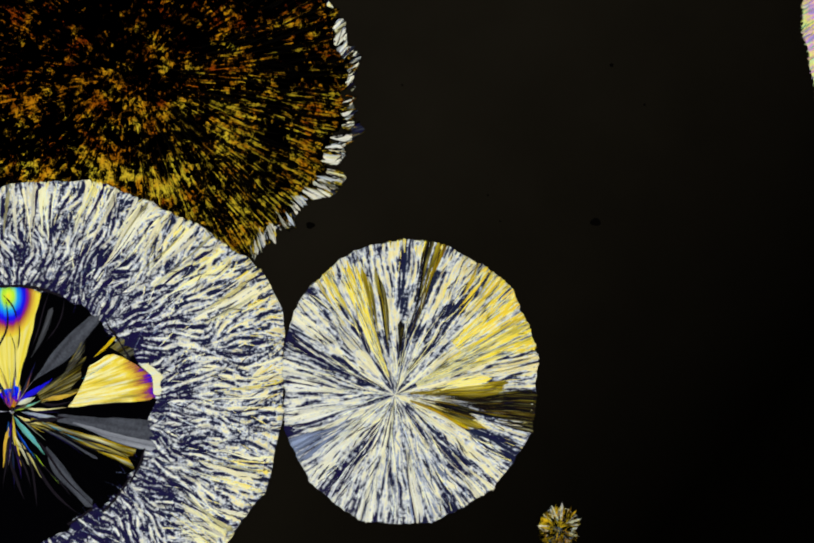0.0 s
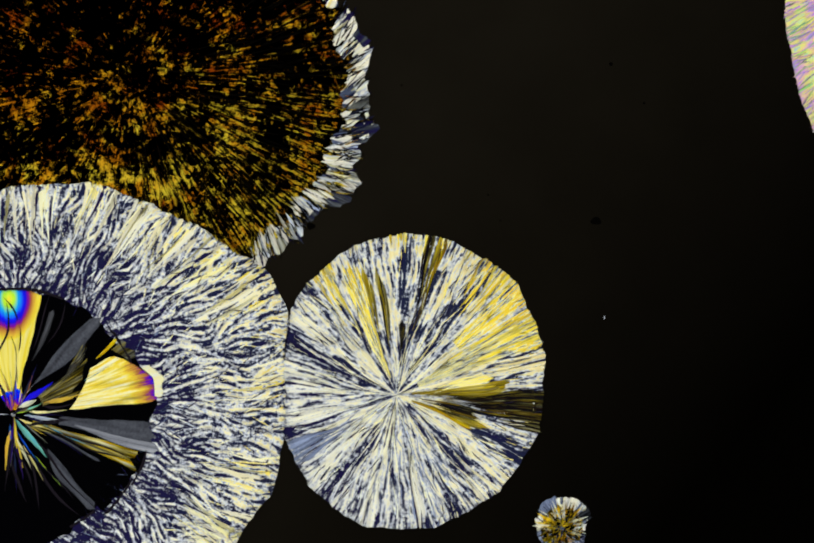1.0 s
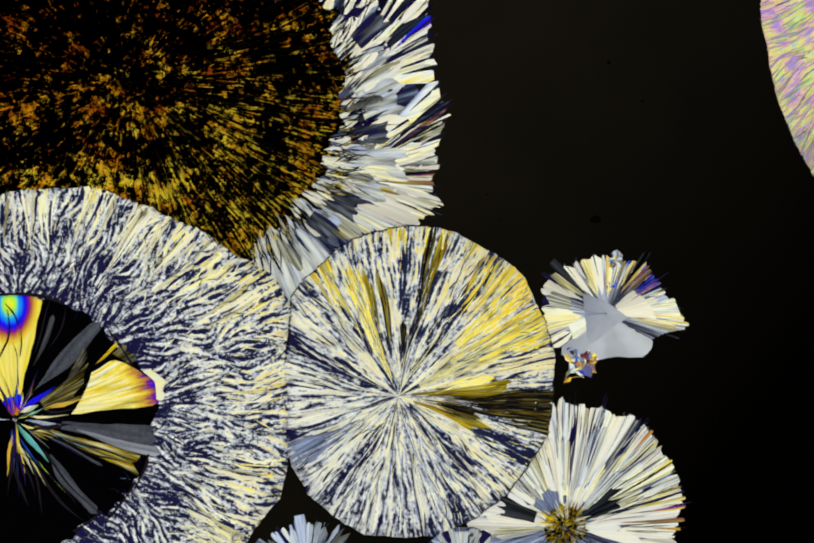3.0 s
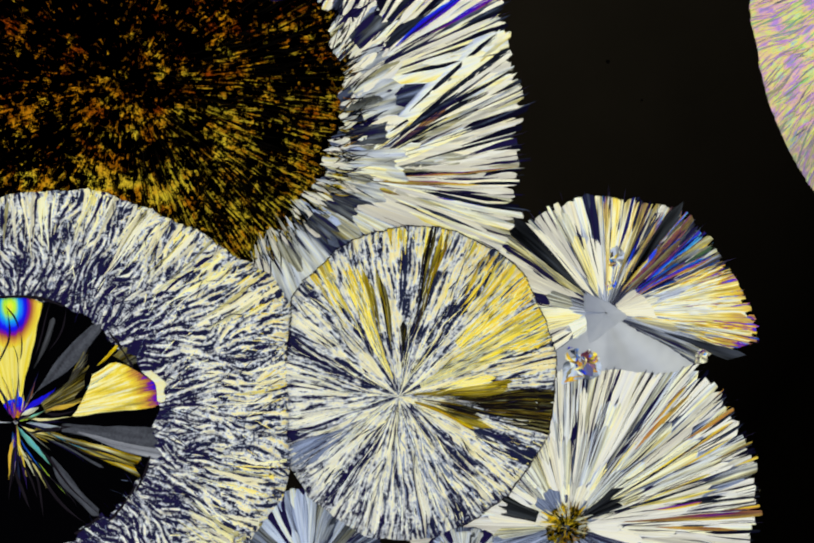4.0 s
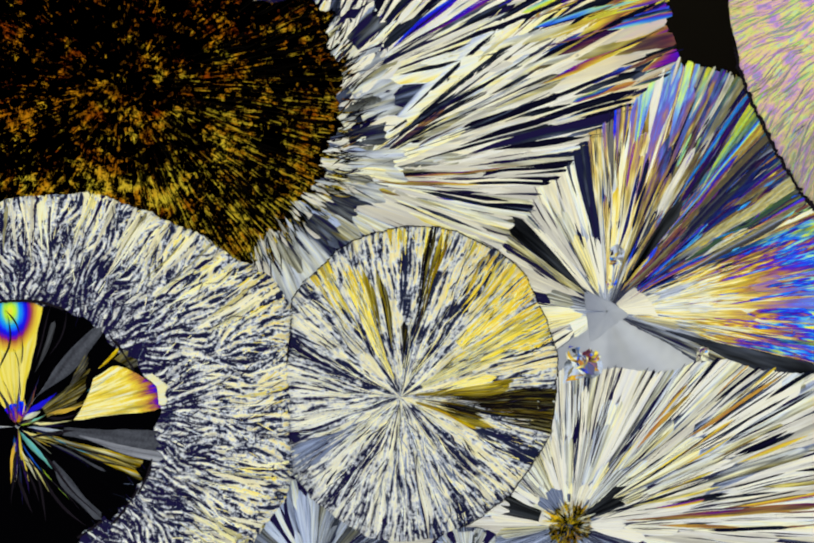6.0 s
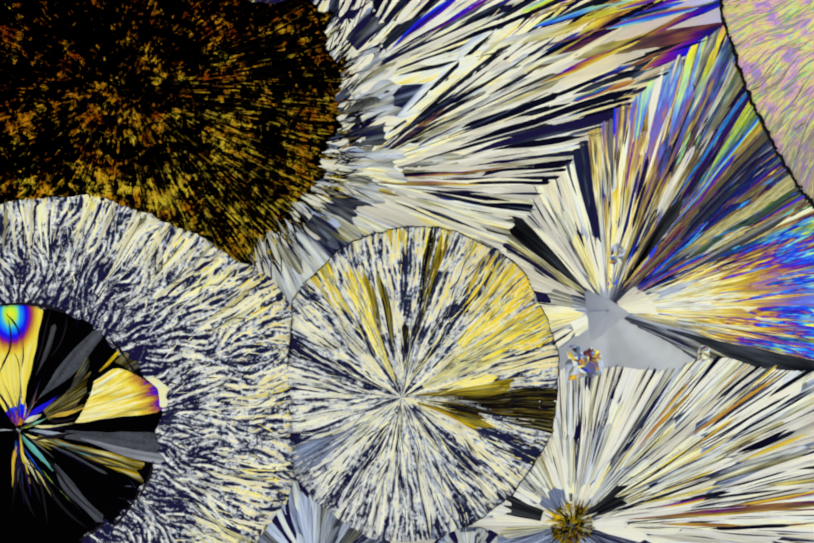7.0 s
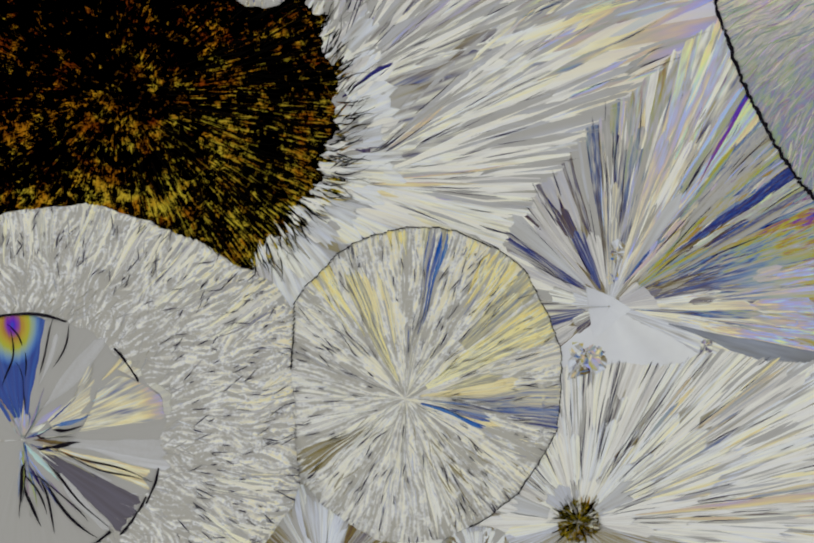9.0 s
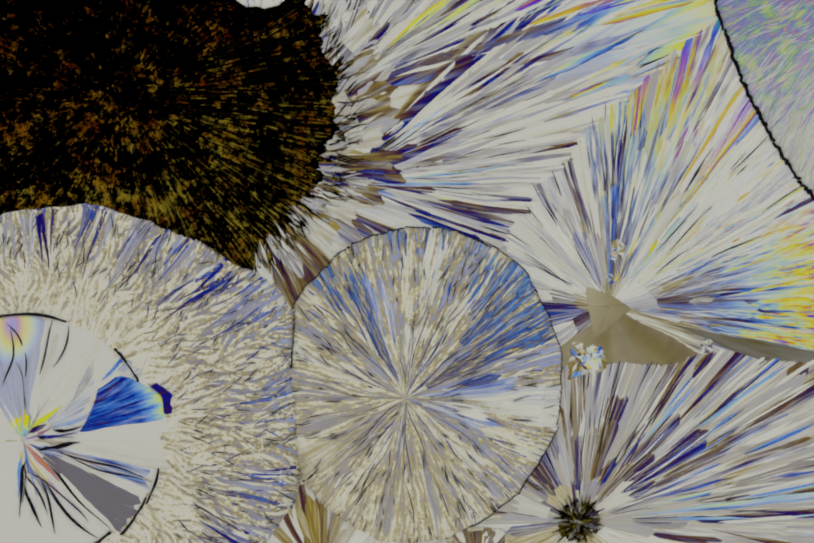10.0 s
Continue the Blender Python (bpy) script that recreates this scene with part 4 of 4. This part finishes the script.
slits(GD, 70, rng, (20, 215), (60, 330), (40, 150), (3, 9), SLIT, rainbow, (0.5, 0.9))
parts("fleck", flecks(GD, 290, rng, (130, 620), (20, 64), (5, 13), (0.35, 0.65), 0.2, (18, 64), 5), [D_SPARK, D_SPARK, SLIT, D_PALE, D_SPARK], rainbow, rng)
long_blades(GD, 46, (58, 100), (90, 480), (60, 180), (4, 10), [D_WHITE, SLIT, D_SPARK, D_WHITE, SLIT], rainbow, (0.35, 0.65))
long_blades(GD, 34, (96, 210), (70, 260), (60, 160), (4, 11), [SLIT, D_WHITE], rainbow, (0.35, 0.65))
parts("tip_fleck", flecks(GD, 130, rng, (170, 500), (24, 90), (3, 8), (0.35, 0.65), 0.08, (-12, 20), 5), [D_BRIGHT], rainbow, rng)
wedge(GD, -179, 179, 2, corners([(-46, 44), (8, 20), (46, -6), (-36, -70)]), D_SEED, rainbow, 1.6, "seed", "clear lavender-grey seed", 1, 20, 8, 0.2, 60)
wedge(GD, -10, 44, 24, [(-10, 110), (10, 96), (44, 70)], D_WHITE, rainbow, 0.3, "plate", "clear pale crystal plate", 3, 22, 8)
wedge(GD, 186, 250, 20, [(186, 76), (220, 84), (250, 70)], D_WHITE, rainbow, 0.5, "plate", "cream crystal plate", 3, 23, 8)
wedge(GD, 212, 336, 2, [(212, 230), (300, 230), (320, 240), (336, 290)], D_GREY, rainbow, 1.2, "plate", "clear grey crystal plate", 6, 21, 16)
for a, r0, r1, span, mat in ((341.5, 120, 640, 0.17, D_SHADE), (137, 50, 300, 0.2, D_DARK), (56, 60, 260, 0.13, D_DARK)):
    loose("plate", blade(GD, radians(a), r0, r1, lambda r: span * r, 1.8, 12, 0, (0.35, 0.15), True), mat, rainbow, "dim wedge of clear crystal")

# ---- pale fan round an amber seed ----
rng = np.random.RandomState(16)
GE = Growth(1096, 1012, [(0, -16), (40, 0.1), (320, 0.1)], [(0, 456), (35, 475), (60, 480), (80, 468), (100, 458), (120, 430), (180, 380), (270, 400)],
            [(-1, 0.0), (0, 0.09), (1, 0.125), (1.5, 0.17), (2.0, 0.25), (2.5, 0.355), (3.8, 0.74), (4.5, 1.0), (5.5, 1.4), (6.8, 1.9), (8, 2.3)], 8, 44, 12, 0.2)
E_BASE = crystal("dim_blade_plate", 120, 0, 0.3, -60, streak=(7, 90), streak_gamma=110, streak_turn=0.6, edged=False)
E_PALE = crystal("pale_white_blades", 252, 24, 0.22, 28, 0.0, follow=0.05, slant=70, streak=(5, 90), streak_gamma=55, streak_turn=0.35, crossed_light=0.2, vivid=1.25, painted_light=0.62)
E_GOLD = crystal("pale_gold_blades", 345, 40, 0.3, 14, 0.05, follow=0.2, thick=(350, 0.15), streak=(6, 90), streak_gamma=60, streak_turn=0.3, crossed_light=0.1)
pale = thing("pale_crystal", GE, "fan of pale crystal blades round an amber seed")
body(GE, E_BASE, pale, low=-0.7)
parts("blade", fan(GE, rng, (-12, 190), 46, 24, 24, lift=(0.1, 0.6), jag=12, overlap=1.6, flat=0.8), [E_PALE], pale, rng)
SEED = crystal("seed_amber", 300, 60, 0.5, 32, 0.25, follow=0.1, streak=(4, 12), streak_turn=0.4, hue=0.55, crossed_light=0.4, sparse=-0.55, deep=INKY, vivid=1.1, clarity=0.4)
slits(GE, 230, rng, (-8, 150), (70, 500), (50, 200), (3, 9), SLIT, pale, (0.5, 0.9))
long_blades(GE, 34, (-6, 62), (120, 460), (80, 220), (4, 11), [E_GOLD, N_BROWN, N_BROWN, N_BLACK], pale, (0.6, 1.0))
long_blades(GE, 20, (-8, 75), (60, 420), (80, 260), (4, 10), [N_BLACK], pale, (0.6, 1.0))
long_blades(GE, 40, (84, 156), (60, 300), (60, 160), (6, 16), [N_CLEAR, E_PALE], pale, (0.5, 0.9))
loose("long_blade", blade(GE, radians(4.5), 110, 500, 16, 1.2, 20, 0.0, (0.4, 0.1), True, 0.2), N_BROWN, pale, "long amber blade")
parts("amber_fleck", flecks(GE, 330, rng, (2, 40), (7, 18), (4, 8), (3.6, 5.4), 1.4), [SEED], pale, rng)
parts("seed_needle", [blade(GE, radians(rng.uniform(0, 360)), 4, rng.uniform(30, 62), rng.uniform(4, 12), rng.uniform(2.5, 4), 4, 0, (0.1, 0.7)) for _ in range(14)], [SEED, BLACK], pale, rng)
parts("seed_tooth", [blade(GE, radians(a + rng.uniform(-7, 7)), rng.uniform(16, 24), rng.uniform(40, 58), rng.uniform(6, 12), rng.uniform(3.0, 6.0), 5, rng.uniform(-0.2, 0.2), (0.3, 0.6)) for a in range(-20, 200, 11)], [E_PALE, E_PALE, SEED], pale, rng)
wedge(GE, 152, 172, 60, 132, D_DARK, pale, 1.7, "plate", "black crystal wedge", 12, 31)
wedge(GE, 100, 150, 40, 74, PLATE_GREY, pale, 1.7, "plate", "grey crystal plate", 10, 32)
wedge(GE, 18, 42, 40, 120, D_DARK, pale, 1.7, "plate", "grey crystal plate", 20, 33)

# ---- pink spherulite ----
rng = np.random.RandomState(17)
GF = Growth(1930, 10, [(0, 0.1)], [(0, 518), (180, 518), (190, 508), (210, 518), (229, 540), (270, 560)], [(-4, 0.0), (0, 0.77), (1, 0.83), (2.5, 0.893), (4.5, 0.963), (5.5, 1.0), (6.8, 1.04), (8, 1.06)], 1.3, 150, 14)
F_BASE = crystal("pastel_plate", 930, 0, 0.1, 40, bend=(0.35, 60, 0.45), streak=(6, 36), streak_gamma=260, patch=(30, 1.5), rough=0.4, steady=True, streak_turn=0.5, damp=0.2, crossed_light=0.4, edged=False, vivid=1.1, clear=0.82, painted_light=0.3)
F_FLECK = crystal("lavender_fibres", 1130, 170, 0.5, 42, 0.04, bend=(0.3, 60, 0.45), streak=(5, 22), streak_gamma=90, streak_turn=0.4, damp=0.12, crossed_light=0.45, edged=False, vivid=1.1, clear=0.82, painted_light=0.3)
F_ROSE = crystal("rose_yellow_fibres", 930, 150, 0.5, 42, 0.04, bend=(0.3, 60, 0.45), streak=(5, 22), streak_gamma=90, streak_turn=0.4, damp=0.12, crossed_light=0.45, edged=False, vivid=1.1, clear=0.82, painted_light=0.3)
pink = thing("pink_spherulite", GF, "pastel pink and yellow fibrous crystal disc")
body(GF, F_BASE, pink, 80, 900)
parts("fleck", flecks(GF, 620, rng, (340, 572), (20, 60), (4, 10), (0.4, 1.2), 0.35, (140, 260), 3, 0.48), [F_FLECK, F_ROSE], pink, rng)
parts("fibre", flecks(GF, 120, rng, (380, 560), (50, 120), (4, 9), (0.5, 1.3), 0.25, (140, 260), 6, 0.48), [F_FLECK, F_ROSE], pink, rng)


def meeting(growth, others, arc, step, span, inner, outer, wide, lift, rng):
    """Short dark pieces along the line on which a crystal meets its neighbours."""
    out = []
    for a in np.radians(np.arange(*arc, step)):
        r = np.arange(*span, 1.0)
        x, y = growth.cx + r * math.cos(a), growth.cy - r * math.sin(a)
        level = np.max([g.height(np.arctan2(g.cy - y, x - g.cx), np.hypot(x - g.cx, g.cy - y)) for g in others], axis=0)
        meet = float(r[np.argmax(growth.height(np.full(len(r), a), r) < level)])
        if meet > span[0] + 8 and growth.inside(a, meet, 20):
            out.append(blade(growth, a, meet - rng.uniform(*inner), meet + rng.uniform(*outer), rng.uniform(*wide), lift, 3, rng.uniform(-1, 1), (0.2, 0.2), sink=-1.5))
    return out


seam = meeting(GF, (GN, GD, GE), (150, 262), 0.9, (470.0, 620.0), (3, 7), (2, 6), (8, 15), 4.5, rng)
joined("seam", seam, CRACK, pink, "dark broken seam along the rim")
joined("seam", meeting(GC, (GN, GD, GE, GB), (-75, 165), 1.5, (210.0, 370.0), (0.6, 1.6), (0.6, 1.8), (7, 12), 4.0, rng), CRACK, disc, "thin dark seam along the rim")

# ---- small crystals at the edges and in the gaps ----
rng = np.random.RandomState(18)
GG = Growth(520, -72, [(0, 0.1)], [(0, 82)], [(-3, 0.0), (-1.2, 0.95), (8, 1.1)], 5, 24, 15)
small = thing("small_crystal", GG, "small white fibrous crystal beside the amber disc")
body(GG, N_BASE, small, 24, 120)
parts("fibre", flecks(GG, 120, rng, (10, 84), (20, 50), (5, 10), (0.6, 1.6), 0.3), [N_WHITE, N_COLOUR], small, rng)
GH = Growth(600, 1110, [(0, 0.1)], [(0, 160)], [(2.0, 0.0), (3.4, 0.8), (3.8, 1.0), (8, 1.6)], 6, 30, 16)
H_MAT = crystal("silver_blades", 200, 50, 0.3, 22, 0.2, streak=(8, 80), crossed_light=0.12)
grey = thing("grey_crystal", GH, "silver-grey bladed crystal filling a gap in the melt")
body(GH, E_BASE, grey, 30, 160, low=-1.4)
parts("blade", fan(GH, rng, (40, 150), 30, 16, 12), [H_MAT], grey, rng)
GK = Growth(900, 1096, [(0, 0.1)], [(0, 84)], [(1.2, 0.0), (2.0, 0.85), (2.6, 1.0), (8, 1.25)], 6, 22, 17)
shard = thing("grey_crystal", GK, "grey plated crystal filling the gap between two discs")
body(GK, E_BASE, shard, 24, 120, low=-1.4)
parts("blade", fan(GK, rng, (20, 165), 16, 22, 9), [H_MAT, N_CLEAR], shard, rng)
GRAIN = crystal("rainbow_rubble", 440, 230, 0.9, 20, 0.1, streak=(5, 14), streak_gamma=80, streak_turn=0.4, crossed_light=0.3, painted_light=0.15)
for x, y, size, when, count in ((1122, 686, 56, 3.1, 34), (1352, 682, 18, 3.75, 12), (1187, 498, 22, 3.05, 16), (1177, 546, 24, 2.9, 16)):
    g = Growth(x, y, [(0, 0.1)], [(0, size * 0.7), (50, size * 1.1), (90, size * (1.4 if y < 600 else 0.8)), (150, size * 0.7), (200, size * 0.6), (235, size * 1.2), (270, size * (1.5 if y < 600 else 0.8)), (320, size)], [(when, 0.0), (when + 0.35, 0.95), (8, 1.1)], size * 0.12, 7, 20 + int(size))
    grain_thing = thing("crystal_grain", g, "small bright rainbow crystal grain between the fans")
    body(g, GRAIN, grain_thing, 10, 60, last=when + 0.4, low=2.5)
    parts("facet", [blade(g, radians(rng.uniform(0, 360)), size * k, size * (k + rng.uniform(0.35, 0.6)), size * rng.uniform(0.22, 0.5), rng.uniform(3, 5), 4, rng.uniform(-1.6, 1.6), (0.4, 0.4), True)
                    for k in rng.uniform(0.02, 0.5, count)], [GRAIN], grain_thing, rng)

# ---- thin dark lines between fibres, which stay dark in any light ----
rng = np.random.RandomState(19)
LINE = plain("navy_line", (0.03, 0.026, 0.075), 0.6, 14.0)
parts("line", flecks(GB, 290, rng, (330, 565), (8, 34), (1.4, 3.4), (2.4, 3.4), 0.7, (-60, 122), 4), [LINE], ring, rng)
parts("line", flecks(GC, 270, rng, (60, 312), (8, 40), (1.2, 3.0), (2.6, 3.6), 0.3, (0, 360), 4), [LINE], disc, rng)
for g, count, arc, rs, owner in ((sheaf_low, 60, (-24, 41), (60, 650), blades), (sheaf_high, 45, (19, 75), (60, 650), blades), (GE, 120, (-8, 175), (60, 480), pale), (GD, 90, (20, 205), (70, 500), rainbow)):
    pieces = []
    while len(pieces) < count:
        a, r = radians(rng.uniform(*arc)), rng.uniform(*rs)
        if g.inside(a, r):
            pieces.append(blade(g, a, r, r + rng.uniform(30, 130), rng.uniform(1.8, 4.2), rng.uniform(1.4, 2.2), 7, rng.uniform(-0.06, 0.06), (0.4, 0.6), sink=0.3, curve=rng.uniform(-0.1, 0.1)))
    parts("line", pieces, [LINE], owner, rng)

# ---- dust ----
for x, y, rx, ry in ((1147, 419, 11, 8), (598, 443, 9, 7), (1168, 116, 4, 4), (1234, 190, 2.4, 2.4), (938, 374, 2, 2), (963, 423, 1.6, 1.6), (766, 167, 1.8, 1.8)):
    verts, faces = [], []
    for j, (k, z) in enumerate(((1.0, -0.3), (0.85, 0.35), (0.45, 0.7), (0.02, 0.8))):
        for i in range(14):
            a = 2 * math.pi * i / 14
            w = k * (1 + 0.12 * math.sin(3 * a + x))
            verts.append((rx * w * math.cos(a) * U, ry * w * math.sin(a) * U, z * U))
    for j in range(3):
        faces += [(j * 14 + i, j * 14 + (i + 1) % 14, (j + 1) * 14 + (i + 1) % 14, (j + 1) * 14 + i) for i in range(14)]
    dust = mesh_object("dust_speck", verts, faces, SPECK)
    dust.location = at(x, y)
    tagged(dust, "tiny dark dust speck on the melt", "dust", "dust specks")


# ---- what moves: the crystals come up through the melt as they grow, then the polariser is turned ----
def motions():
    for ob in THINGS:
        p = ob.location.copy()
        walk(ob, [(t, Matrix.Translation(p + Vector((0, 0, RISE * min(t, END) * U)))) for t in (0.0, 1.0, 2.0, 3.0, 4.0, 5.0, 6.0, 7.0, 8.0, 9.0, 10.0)])
    here = Matrix.Translation(PIVOT)
    walk(polariser, [(t, here @ pose(0, 0, 0, 0, 0, d)) for t, d in ((0.0, 0), (8.0, 0), (8.2, 1), (8.5, 14), (9.0, 46), (9.5, 75), (10.0, 104))])


motions()
